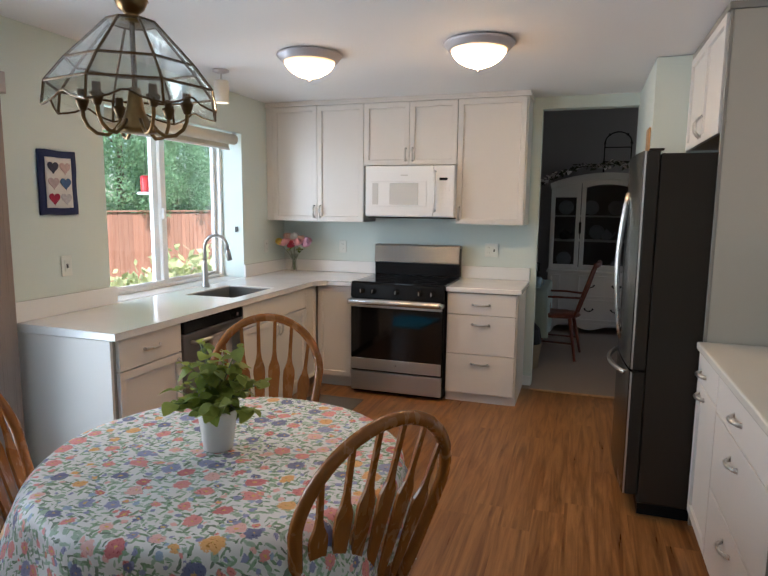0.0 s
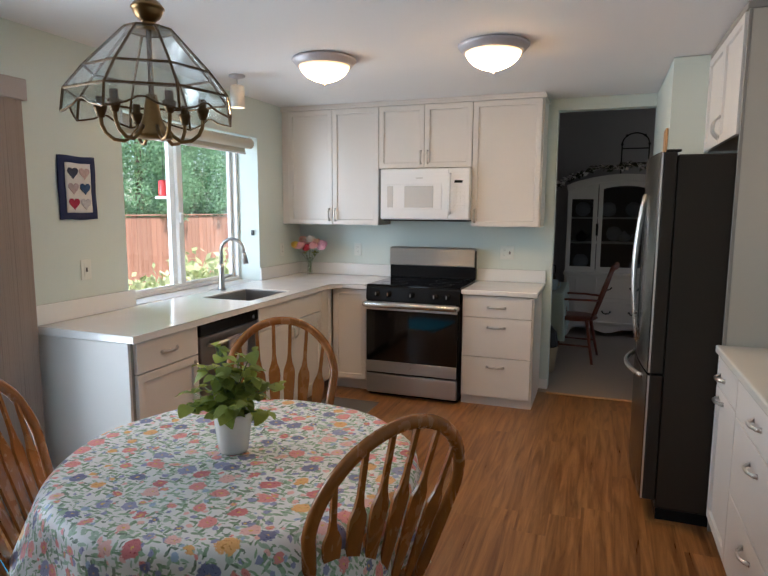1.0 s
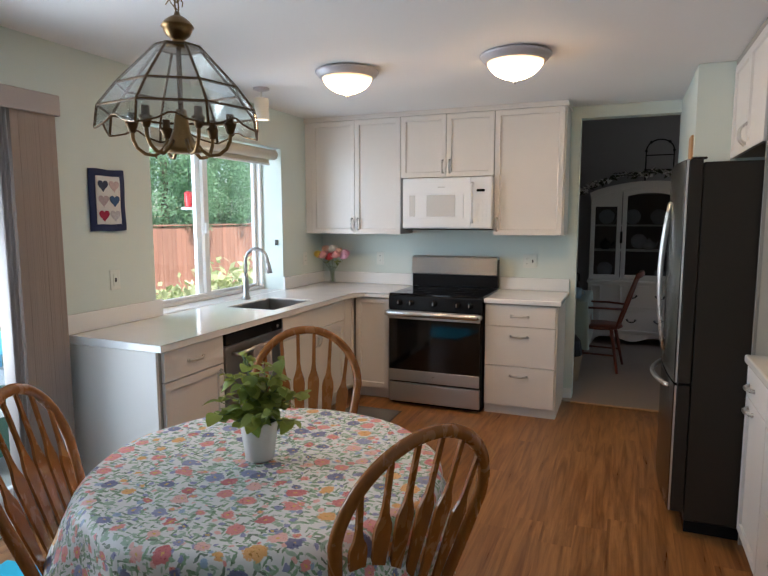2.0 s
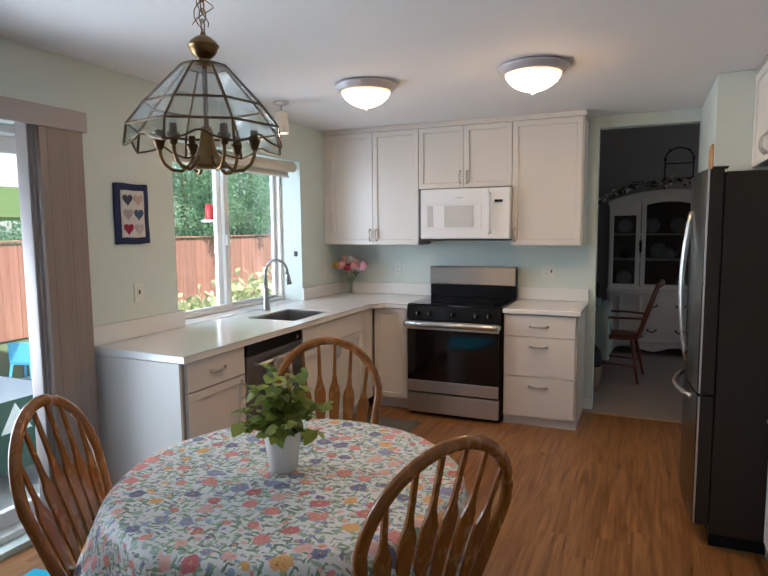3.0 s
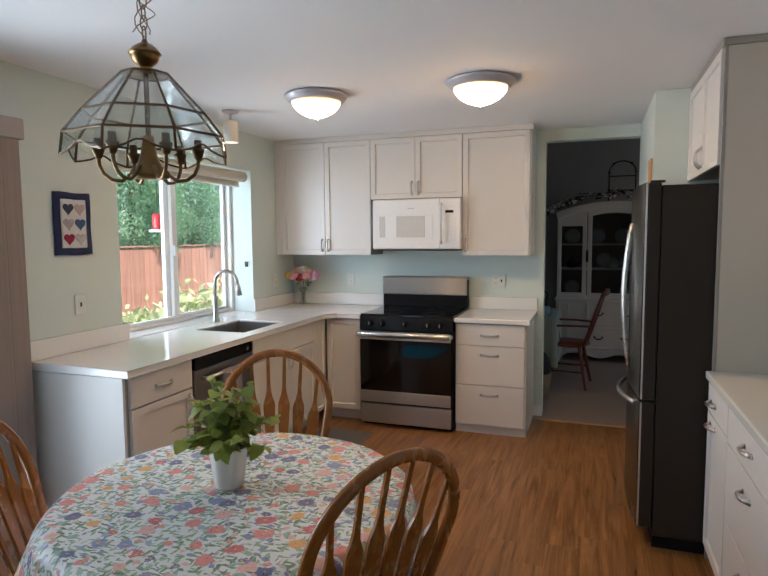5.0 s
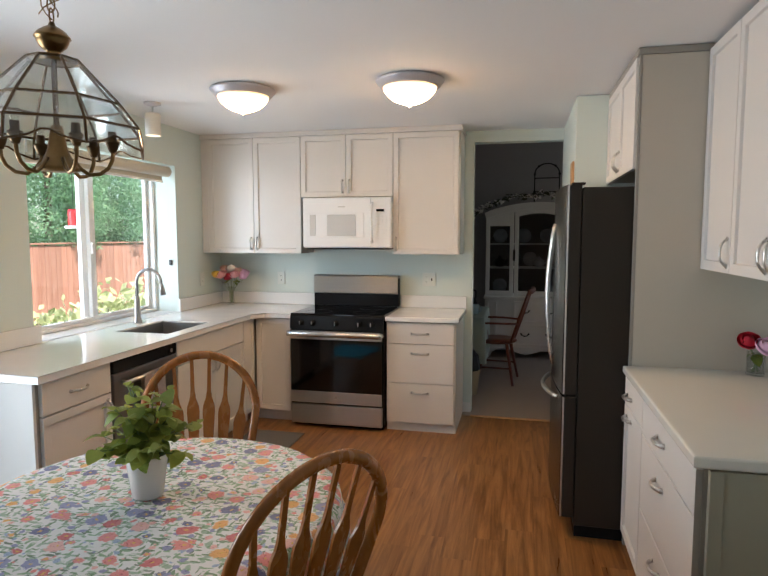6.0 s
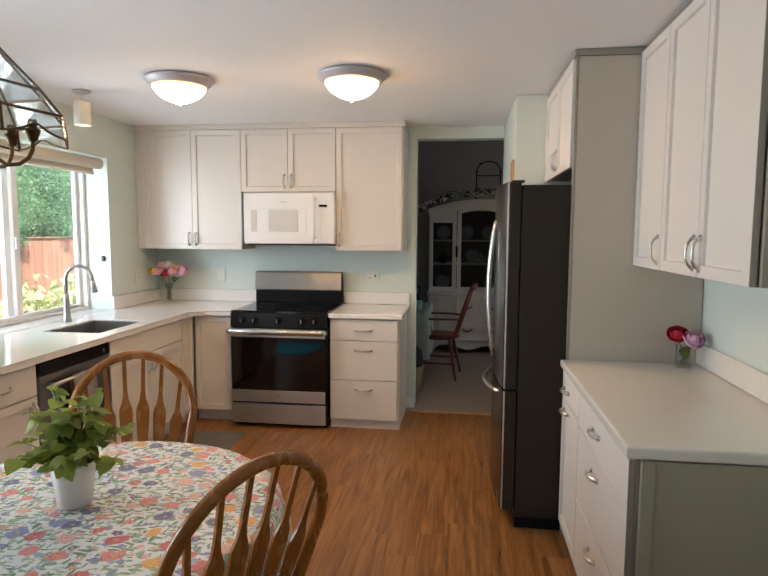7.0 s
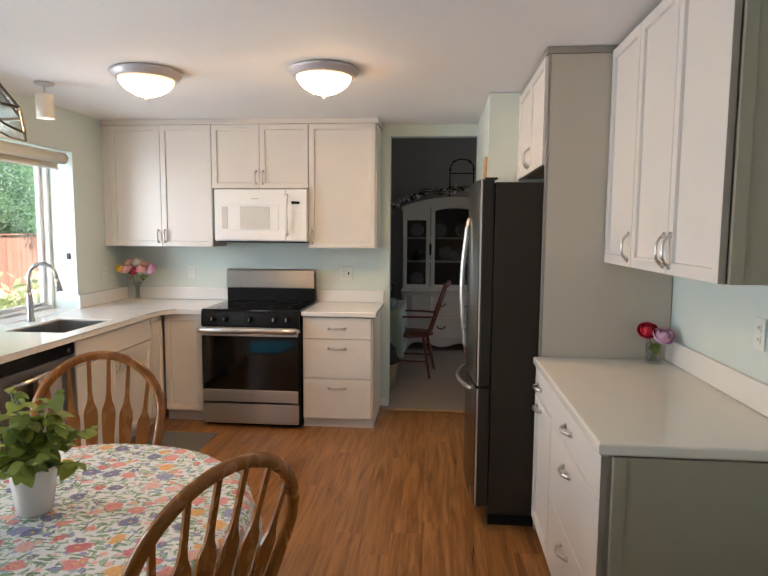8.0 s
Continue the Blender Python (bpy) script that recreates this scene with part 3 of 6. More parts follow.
def carcass(cab, w, d, z0, z1, end=None, toe=0.0):
    part("body", boxed((0.001, 0.001, z0), (w - 0.001, d, z1)), M_edge, cab, "taupe cabinet box")
    if toe:
        part("toe_kick", boxed((0.001, 0.06, 0.0), (w - 0.001, d, toe - 0.001)), M_cab, cab)
    if end:
        for x in end:
            part("end_panel", boxed((x, -0.001, 0.0 if toe else z0), (x + 0.015, d, z1), 0.001), M_cab, cab)


GAP = 0.004
BACK_Y, UP_Z, UP_T = -0.310, 1.392, 2.375

# range wall, upper row
u1 = thing("upper_cabinet", "warm white shaker upper cabinet with two doors over the corner counter", "cabinet", pose(0.003, BACK_Y, 0), "upper cabinets")
carcass(u1, 0.925, 0.305, UP_Z, UP_T)
part("filler", boxed((0.0, -0.016, UP_Z), (0.062, 0.0, UP_T), 0.001), M_cab, u1)
add_front(u1, 0.065, UP_Z, 0.428, UP_T - UP_Z, pull=(0.428 - 0.028, 0.085))
add_front(u1, 0.065 + 0.431, UP_Z, 0.428, UP_T - UP_Z, pull=(0.028, 0.085))
u2 = thing("upper_cabinet", "short warm white shaker cabinet with two doors over the microwave", "cabinet", pose(0.930, BACK_Y, 0), "upper cabinets")
carcass(u2, 0.798, 0.305, 1.868, UP_T)
add_front(u2, 0.002, 1.868, 0.396, UP_T - 1.868, pull=(0.396 - 0.028, 0.085))
add_front(u2, 0.401, 1.868, 0.396, UP_T - 1.868, pull=(0.028, 0.085))
u3 = thing("upper_cabinet", "warm white shaker upper cabinet with one wide door beside the doorway", "cabinet", pose(1.730, BACK_Y, 0), "upper cabinets")
carcass(u3, 0.538, 0.305, UP_Z, UP_T)
part("end_panel", boxed((0.538, 0.001, UP_Z), (0.551, 0.309, UP_T), 0.001), M_cab, u3)
add_front(u3, 0.003, UP_Z, 0.535, UP_T - UP_Z, pull=(0.026, 0.085))
bm = boxed((0.003, -0.348, UP_T + 0.002), (2.296, -0.004, UP_T + 0.022), 0.002)
box(bm, (0.003, -0.342, UP_T + 0.022), (2.290, -0.004, CEIL - 0.002), 0.002)
solid("crown_moulding", "warm white flat moulding between cabinets and ceiling", "moulding", bm, M_cab, group="")

# microwave
mw = thing("microwave", "white over-the-range microwave with a side handle", "microwave", pose(0.972, -0.40, 1.442))
part("body", boxed((0.0, 0.022, 0.0), (0.758, 0.37, 0.418), 0.004), M_mw, mw)
part("underside", boxed((0.02, 0.03, -0.012), (0.738, 0.36, -0.001), 0.003), M_dark, mw, "dark vent underside")
door = part("door", boxed((0.002, 0.0, 0.006), (0.585, 0.021, 0.414), 0.006, 2), M_mw, mw)
bm = boxed((0.045, -0.003, 0.085), (0.53, -0.0002, 0.29), 0.002)
part("door_bezel", bm, M_mw, door)
part("window", boxed((0.215, -0.0055, 0.10), (0.46, -0.0032, 0.275), 0.001), M_mwwin, door, "pale grey screened window")
part("window_side", boxed((0.065, -0.0055, 0.10), (0.115, -0.0032, 0.275), 0.001), M_mwwin, door, "pale grey screened strip")
part("logo_bar", boxed((0.31, -0.0015, 0.335), (0.37, -0.0002, 0.343)), M_mwwin, door)
part("handle", tubed([(0.60, -0.002, 0.05), (0.60, -0.03, 0.085), (0.60, -0.036, 0.21), (0.60, -0.03, 0.335), (0.60, -0.002, 0.37)], 0.011, 10), M_mw, mw, "white bar handle", True)
panel = part("control_panel", boxed((0.588, 0.0, 0.006), (0.756, 0.021, 0.414), 0.006, 2), M_mw, mw)
part("display", boxed((0.635, -0.002, 0.298), (0.70, -0.0002, 0.318)), M_blackglass, panel, "small black clock display")
for r in range(6):
    for c in range(3):
        part("key", boxed((0.63 + c * 0.032, -0.0018, 0.055 + r * 0.038), (0.655 + c * 0.032, -0.0002, 0.08 + r * 0.038), 0.001), M_mw, panel)

# base cabinets on the range wall
b3 = thing("base_cabinet", "warm white base cabinet with three flat drawers beside the range", "cabinet", pose(1.742, -0.61, 0), "base cabinets")
carcass(b3, 0.533, 0.60, 0.075, 0.872)
part("toe_kick", boxed((0.0, 0.012, 0.0), (0.547, 0.60, 0.073)), M_cab, b3)
part("end_panel", boxed((0.533, 0.001, 0.073), (0.547, 0.606, 0.872), 0.001), M_cab, b3)
for z0, z1, hz in ((0.704, 0.868, 0.784), (0.392, 0.700, 0.628), (0.076, 0.388, 0.316)):
    add_front(b3, 0.003, z0, 0.530, z1 - z0, slab=True, pull=(0.265, hz - z0), upright=False, name="drawer", reach=0.13)
b2 = thing("base_cabinet", "warm white shaker corner cabinet beside the range", "cabinet", pose(0.615, -0.61, 0), "base cabinets")
carcass(b2, 0.325, 0.60, 0.10, 0.872, toe=0.10)
add_front(b2, 0.0235, 0.105, 0.2985, 0.763, pull=None)

# base cabinets under the window: local x runs along the wall
fl = lambda y: pose(0.61, y, 0, 0, 0, 90)
c1 = thing("base_cabinet", "warm white base cabinet with one drawer above a shaker door", "cabinet", fl(-2.905), "base cabinets")
carcass(c1, 0.495, 0.60, 0.10, 0.872, toe=0.10)
part("end_panel", boxed((-0.018, -0.001, 0.0), (0.0, 0.606, 0.872), 0.001), M_cab, c1, "plain white end panel")
add_front(c1, 0.018, 0.712, 0.470, 0.156, slab=True, pull=(0.235, 0.078), upright=False, name="drawer", reach=0.12)
add_front(c1, 0.018, 0.105, 0.470, 0.600, pull=(0.44, 0.52))
c2 = thing("base_cabinet", "warm white sink cabinet with two doors under a false front", "cabinet", fl(-1.778), "base cabinets")
carcass(c2, 0.942, 0.60, 0.10, 0.66, toe=0.10)
part("rail", boxed((0.001, 0.001, 0.66), (0.941, 0.03, 0.872)), M_edge, c2)
add_front(c2, 0.003, 0.712, 0.935, 0.156, slab=True, name="false_front")
add_front(c2, 0.003, 0.105, 0.466, 0.600, pull=(0.438, 0.52))
add_front(c2, 0.472, 0.105, 0.466, 0.600, pull=(0.028, 0.52))
c3 = thing("base_cabinet", "narrow warm white shaker cabinet in the counter corner", "cabinet", fl(-0.832), "base cabinets")
carcass(c3, 0.195, 0.30, 0.10, 0.872, toe=0.10)
add_front(c3, 0.003, 0.105, 0.18, 0.763, rail=0.045)

dw = thing("dishwasher", "dark stainless dishwasher with a bar handle under the counter", "dishwasher", fl(-2.402))
part("tub", boxed((0.004, 0.004, 0.1), (0.612, 0.58, 0.868)), M_black, dw)
part("control_strip", boxed((0.006, -0.025, 0.80), (0.610, 0.003, 0.868), 0.004), M_black, dw, "black control strip")
part("door", boxed((0.006, -0.022, 0.115), (0.610, 0.003, 0.796), 0.005), M_smoke, dw, "dark stainless door")
part("handle", tubed([(0.07, -0.025, 0.745), (0.07, -0.06, 0.745), (0.54, -0.06, 0.745), (0.54, -0.025, 0.745)], 0.011, 10), M_steel, dw, "stainless bar handle", True)
part("badge", tubed([(0.55, -0.026, 0.83), (0.55, -0.0275, 0.83)], 0.012, 12), M_steel, dw)
part("toe_kick", boxed((0.006, 0.05, 0.0), (0.610, 0.07, 0.112)), M_black, dw)
tw = bmesh.new()
rows = []
for i, (y, z) in enumerate([(-0.046, 0.47), (-0.046, 0.60), (-0.047, 0.72), (-0.050, 0.757), (-0.060, 0.763), (-0.071, 0.757), (-0.075, 0.70), (-0.076, 0.55), (-0.078, 0.40)]):
    rows.append([tw.verts.new((0.21 + 0.19 * j / 8, y + 0.004 * math.sin(j * 1.7 + i * 0.4), z)) for j in range(9)])
for a, b in zip(rows, rows[1:]):
    for j in range(8):
        tw.faces.new((a[j], a[j + 1], b[j + 1], b[j]))
bmesh.ops.solidify(tw, geom=tw.faces[:], thickness=0.004)
solid("dish_towel", "taupe terry towel hanging over the dishwasher handle", "towel", tw, M_towel, True, m=fl(-2.402))

# worktops
def slab(bm, outline_xy, z0, z1):
    a = [bm.verts.new((x, y, z0)) for x, y in outline_xy]
    b = [bm.verts.new((x, y, z1)) for x, y in outline_xy]
    bm.faces.new(a), bm.faces.new(b)
    for i in range(len(a)):
        j = (i + 1) % len(a)
        bm.faces.new((a[i], a[j], b[j], b[i]))
    edges = [e for e in bm.edges if abs(e.verts[0].co.z - e.verts[1].co.z) < 1e-6 and len(e.link_faces) == 2]
    bmesh.ops.bevel(bm, geom=edges, offset=0.008, segments=3, affect="EDGES", profile=0.5)
    return bm


SX0, SX1, SY0, SY1 = 0.165, 0.545, -1.75, -1.22
ct = thing("countertop", "white quartz L-shaped countertop running into the window sill", "countertop", pose(0, 0, 0.877))
bm = bmesh.new()
ring = [(0.002, -2.93), (0.652, -2.93), (0.652, -0.76), (0.735, -0.655), (0.948, -0.655), (0.948, -0.002), (0.002, -0.002)]
hole = [(SX0, SY0), (SX1, SY0), (SX1, SY1), (SX0, SY1)]
top = [bm.verts.new((x, y, 0.038)) for x, y in ring]
low = [bm.verts.new((x, y, 0.0)) for x, y in ring]
htop = [bm.verts.new((x, y, 0.038)) for x, y in hole]
hlow = [bm.verts.new((x, y, 0.0)) for x, y in hole]
for t4, h4 in ((top, htop), (low, hlow)):
    bm.faces.new((t4[0], t4[1], h4[1], h4[0]))
    bm.faces.new((t4[1], t4[2], h4[2], h4[1]))
    bm.faces.new((t4[2], t4[3], t4[4], t4[5], t4[6], h4[3], h4[2]))
    bm.faces.new((t4[6], t4[0], h4[0], h4[3]))
for t4, l4 in ((top, low), (htop, hlow)):
    for i in range(len(t4)):
        j = (i + 1) % len(t4)
        bm.faces.new((t4[i], t4[j], l4[j], l4[i]))
bm.normal_update()
edges = [e for e in bm.edges if len(e.link_faces) == 2 and abs(e.calc_face_angle(0)) > 1.2 and all(abs(v.co.z - 0.038) < 1e-6 for v in e.verts)]
bmesh.ops.bevel(bm, geom=edges, offset=0.007, segments=3, affect="EDGES", profile=0.5)
part("top", bm, M_quartz, ct)
part("sill", boxed((-0.195, -2.247, -0.02), (0.0025, -0.738, 0.0405), 0.002), M_quartz, ct, "white quartz window sill")
bs = thing("backsplash", "low white quartz upstand along the wall", "backsplash", pose(0, 0, 0.917), "upstands")
part("upstand", boxed((0.003, -2.928, 0), (0.022, -2.215, 0.105), 0.002), M_quartz, bs)
part("upstand", boxed((0.003, -0.745, 0), (0.022, -0.024, 0.105), 0.002), M_quartz, bs)
part("upstand", boxed((0.003, -0.023, 0), (0.948, -0.003, 0.105), 0.002), M_quartz, bs)
ct2 = solid("countertop", "short white quartz countertop between range and doorway", "countertop",
            slab(bmesh.new(), [(1.738, -0.655), (2.312, -0.655), (2.312, -0.002), (1.738, -0.002)], 0, 0.038), M_quartz, m=pose(0, 0, 0.877))
solid("backsplash", "low white quartz upstand beside the range", "backsplash", boxed((1.738, -0.023, 0.917), (2.312, -0.003, 1.022), 0.002), M_quartz, group="upstands")

# sink and faucet
sk = thing("sink", "undermount stainless steel sink bowl", "sink", pose(0, 0, 0.70))
bm = bmesh.new()
box(bm, (SX0 - 0.01, SY0 - 0.01, 0.0), (SX1 + 0.01, SY1 + 0.01, 0.008))
for a, b in (((SX0 + 0.001, SY0 + 0.001, 0.008), (SX0 + 0.006, SY1 - 0.001, 0.204)), ((SX1 - 0.006, SY0 + 0.001, 0.008), (SX1 - 0.001, SY1 - 0.001, 0.204)),
             ((SX0 + 0.006, SY0 + 0.001, 0.008), (SX1 - 0.006, SY0 + 0.006, 0.204)), ((SX0 + 0.006, SY1 - 0.006, 0.008), (SX1 - 0.006, SY1 - 0.001, 0.204))):
    box(bm, a, b)
part("bowl", bm, M_faucet, sk)
part("drain", turned([(0.0, 0.002), (0.035, 0.002), (0.045, 0.006), (0.045, 0.0)], 20, (0.35, -1.48, 0.009)), M_nickel, sk, smooth=True)
fc = thing("faucet", "brushed nickel gooseneck faucet with a pull-down sprayer", "faucet", pose(0.065, -1.376, 0.917))
part("base", turned([(0.0, 0.0), (0.030, 0.0), (0.030, 0.008), (0.022, 0.03), (0.019, 0.16), (0.016, 0.20), (0.0, 0.20)], 20), M_faucet, fc, smooth=True)
arc = [(0, 0, 0.19), (0, 0, 0.29)] + [(0.085 - 0.085 * math.cos(a), 0.02 * (1 - math.cos(a)), 0.29 + 0.095 * math.sin(a)) for a in [math.pi * i / 12 for i in range(1, 12)]] + [(0.172, 0.04, 0.275)]
part("spout", tubed(arc, 0.0125, 12), M_faucet, fc, smooth=True)
part("sprayer", tubed([(0.171, 0.04, 0.285), (0.176, 0.041, 0.26), (0.186, 0.044, 0.20)], [0.015, 0.017, 0.020], 14), M_faucet, fc, "sprayer head", True)
part("lever", tubed([(0.0, 0.018, 0.085), (0.0, 0.04, 0.09), (0.01, 0.105, 0.10)], [0.012, 0.009, 0.006], 10), M_faucet, fc, smooth=True)

# ---- range ----
rg = thing("range", "stainless and black freestanding range with a glass oven door", "range", pose(0.958, -0.69, 0.0))
RW = 0.772
part("body", boxed((0.0, 0.03, 0.03), (RW, 0.67, 0.905), 0.003), M_black, rg)
part("foot_plate", boxed((0.01, 0.06, 0.0), (RW - 0.01, 0.66, 0.028)), M_black, rg)
part("cooktop", boxed((-0.002, 0.03, 0.906), (RW + 0.002, 0.60, 0.924), 0.005, 2), M_blackglass, rg, "black glass cooktop")
bm = outline(bmesh.new(), [(0.0, 0.80), (-0.024, 0.80), (-0.012, 0.900), (0.016, 0.922), (0.06, 0.922), (0.06, 0.80)], 0.0, RW)
for v in bm.verts:
    v.co = Vector((v.co.y, v.co.x + 0.03, v.co.z))
cp = part("control_panel", bm, M_black, rg)
for i, kx in enumerate((0.095, 0.195, 0.386, 0.577, 0.677)):
    k = part("knob", tubed([(kx, 0.012, 0.855), (kx, -0.004, 0.853), (kx, -0.006, 0.853), (kx, -0.028, 0.850)], [0.025, 0.024, 0.019, 0.017], 16), M_black, rg, "black control knob", True)
    part("pointer", boxed((kx - 0.003, -0.031, 0.840), (kx + 0.003, -0.0285, 0.868)), M_steel, k)
od = part("oven_door", boxed((0.008, -0.008, 0.205), (RW - 0.008, 0.028, 0.792), 0.006, 2), M_blackglass, rg, "black glass oven door")
part("door_trim", boxed((0.008, -0.013, 0.722), (RW - 0.008, -0.0085, 0.790), 0.002), M_steel, od)
part("door_trim", boxed((0.008, -0.013, 0.207), (RW - 0.008, -0.0085, 0.302), 0.002), M_steel, od)
part("badge", tubed([(RW / 2, -0.0135, 0.255), (RW / 2, -0.0155, 0.255)], 0.016, 16), M_nickel, od)
hb = [(0.012, -0.012, 0.768), (0.012, -0.05, 0.77), (0.03, -0.064, 0.772), (RW - 0.03, -0.064, 0.772), (RW - 0.012, -0.05, 0.77), (RW - 0.012, -0.012, 0.768)]
part("handle", tubed(hb, 0.023, 14), M_bright, od, "round stainless bar handle", True)
part("window", boxed((0.19, -0.0098, 0.385), (0.585, -0.0083, 0.665)), M_blackglass, od, "dark oven window")
part("drawer", boxed((0.008, -0.006, 0.032), (RW - 0.008, 0.028, 0.190), 0.006, 2), M_steel, rg, "stainless storage drawer")
bm = boxed((0.0, 0.60, 0.924), (RW, 0.67, 1.172), 0.004)
bg = part("backguard", bm, M_black, rg, "black backguard")
bm = outline(bmesh.new(), [(0.598, 1.034), (0.574, 1.042), (0.580, 1.182), (0.592, 1.194), (0.672, 1.194), (0.672, 1.1735), (0.598, 1.1735)], 0.004, RW - 0.004)
for v in bm.verts:
    v.co = Vector((v.co.y, v.co.x, v.co.z))
part("backguard_face", bm, M_steelguard, bg, "stainless backguard face")
for cx, cy, r in ((0.19, 0.17, 0.11), (0.19, 0.45, 0.08), (0.58, 0.17, 0.09), (0.58, 0.45, 0.11)):
    part("burner_ring", turned([(r - 0.002, 0.0), (r, 0.0), (r, 0.0006), (r - 0.002, 0.0006)], 40, (cx, cy, 0.9245), True), M_slot, rg)

# ---- fridge ----
fr = thing("fridge", "charcoal-sided stainless french-door fridge with a freezer drawer", "fridge", pose(2.978, -1.165, 0.0, 0, 0, -90))
FW = 0.905
part("case", boxed((0.004, 0.070, 0.062), (FW - 0.004, 0.80, 1.782), 0.006), M_dark, fr, "charcoal side case")
part("grille", boxed((0.02, 0.075, 0.0), (FW - 0.02, 0.76, 0.0615)), M_black, fr)


def bowed(x0, x1, z0, z1):
    """A door front with a gentle bow across the whole fridge and rounded upright edges."""
    bm, cols = bmesh.new(), []
    xs = [x0, x0 + 0.006, x0 + 0.02] + [x0 + (x1 - x0) * i / 8 for i in range(1, 8)] + [x1 - 0.02, x1 - 0.006, x1]
    for x in xs:
        edge = min(x - x0, x1 - x)
        y = -0.03 * (1 - ((x - FW / 2) / (FW / 2)) ** 2) + (0.012 if edge < 1e-6 else 0.004 if edge < 0.01 else 0.0)
        cols.append([bm.verts.new(p) for p in ((x, y, z0), (x, y, z1), (x, 0.068, z1), (x, 0.068, z0))])
    for a, b in zip(cols, cols[1:]):
        for i in range(4):
            bm.faces.new((a[i], a[(i + 1) % 4], b[(i + 1) % 4], b[i]))
    bm.faces.new(cols[0]), bm.faces.new(cols[-1])
    return bm


def fridge_leaf(name, x0, x1, z0, z1, label):
    """A charcoal door body with a bowed stainless skin laid on its front."""
    d = part(name, boxed((x0, 0.012, z0), (x1, 0.068, z1), 0.004), M_dark, fr, label)
    bm = bowed(x0 + 0.001, x1 - 0.001, z0, z1)
    for v in bm.verts:
        if v.co.y > 0.05:
            v.co.y = 0.0115
        elif v.co.y > 0.0105:
            v.co.y = 0.0105
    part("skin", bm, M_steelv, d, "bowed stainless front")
    # bead added on the near edge to draw the highlight of its rounding
    if x1 == FW:
        part("edge_highlight", tubed([(x1 - 0.004, 0.006, z0 + 0.003), (x1 - 0.004, 0.006, z1 - 0.003)], 0.005, 8), M_steel, d, "thin steel bead standing in for the edge highlight")
    return d


for x0, x1, hx in ((0.0, FW / 2 - 0.003, FW / 2 - 0.045), (FW / 2 + 0.003, FW, FW / 2 + 0.045)):
    d = fridge_leaf("door", x0, x1, 0.745, 1.795, "stainless fridge door with charcoal edges")
    arc = [(hx, -0.028, 0.82)] + [(hx, -0.031 - 0.034 * math.sin(math.pi * u), 0.82 + 0.79 * u) for u in [i / 14 for i in range(1, 14)]] + [(hx, -0.028, 1.61)]
    part("handle", tubed(arc, 0.0125, 10, up=(1, 0, 0)), M_nickel, d, "curved bright steel handle", True)
    part("hinge", boxed(((x0 + 0.01) if x0 < 0.1 else x1 - 0.05, 0.02, 1.796), ((x0 + 0.05) if x0 < 0.1 else x1 - 0.01, 0.085, 1.806), 0.003), M_dark, d)
fz = fridge_leaf("freezer_drawer", 0.0, FW, 0.105, 0.735, "stainless freezer drawer with charcoal edges")
arc = [(0.16, -0.012, 0.69)] + [(0.16 + 0.585 * u, -0.02 - 0.058 * math.sin(math.pi * u), 0.69) for u in [i / 14 for i in range(1, 14)]] + [(0.745, -0.012, 0.69)]
part("handle", tubed(arc, 0.0125, 10), M_nickel, fz, "curved bright steel handle", True)

tp = thing("tall_panel", "warm grey tall side panel between fridge and counter", "panel", pose(3.284, -2.09, 0))
part("board", boxed((0.014, 0.0, 0.0), (0.627, 0.018, 2.385), 0.001), M_end, tp)
part("edge_strip", boxed((0.0, -0.001, 0.0), (0.0135, 0.019, 2.385), 0.001), M_edge, tp)
solid("crown_moulding", "narrow moulding on top of the tall panel", "moulding", boxed((3.276, -2.098, 2.387), (3.911, -1.155, CEIL - 0.002), 0.002), M_edge)
fr_cab = thing("upper_cabinet", "short white shaker cabinet with two doors above the fridge", "cabinet", pose(3.292, -1.153, 0, 0, 0, -90), "upper cabinets")
carcass(fr_cab, 0.918, 0.60, 1.872, 2.385)
add_front(fr_cab, 0.003, 1.865, 0.454, 0.515, pull=(0.425, 0.085))
add_front(fr_cab, 0.461, 1.865, 0.454, 0.515, pull=(0.030, 0.085))

# ---- east side ----
east = lambda y: pose(3.29, y, 0, 0, 0, -90)
e1 = thing("base_cabinet", "warm white base cabinet with a small drawer over a shaker door", "cabinet", east(-2.094), "base cabinets")
carcass(e1, 0.43, 0.60, 0.08, 0.872, toe=0.08)
add_front(e1, 0.004, 0.735, 0.422, 0.133, slab=True, pull=(0.13, 0.055), upright=False, name="drawer", reach=0.11)
add_front(e1, 0.004, 0.085, 0.422, 0.645, pull=(0.13, 0.602), upright=False, reach=0.11)
e2 = thing("base_cabinet", "warm white base cabinet with three wide flat drawers", "cabinet", east(-2.526), "base cabinets")
carcass(e2, 0.775, 0.60, 0.08, 0.872, toe=0.08)
for z0, z1, hz in ((0.720, 0.868, 0.797), (0.400, 0.715, 0.634), (0.085, 0.395, 0.316)):
    add_front(e2, 0.003, z0, 0.769, z1 - z0, slab=True, pull=(0.335, hz - z0), upright=False, name="drawer", reach=0.11)
ep = part("end_panel", boxed((0.776, 0.012, 0.0), (0.794, 0.62, 0.872), 0.001), M_end_shade, e2, "sage grey end panel, colour darkened for shade")
part("end_stile", boxed((0.7942, 0.012, 0.0), (0.798, 0.05, 0.872), 0.001), M_end_shade, ep)
part("edge_band", boxed((0.7722, -0.019, 0.087), (0.7737, 0.0, 0.866)), M_edge, e2, "taupe drawer edge")
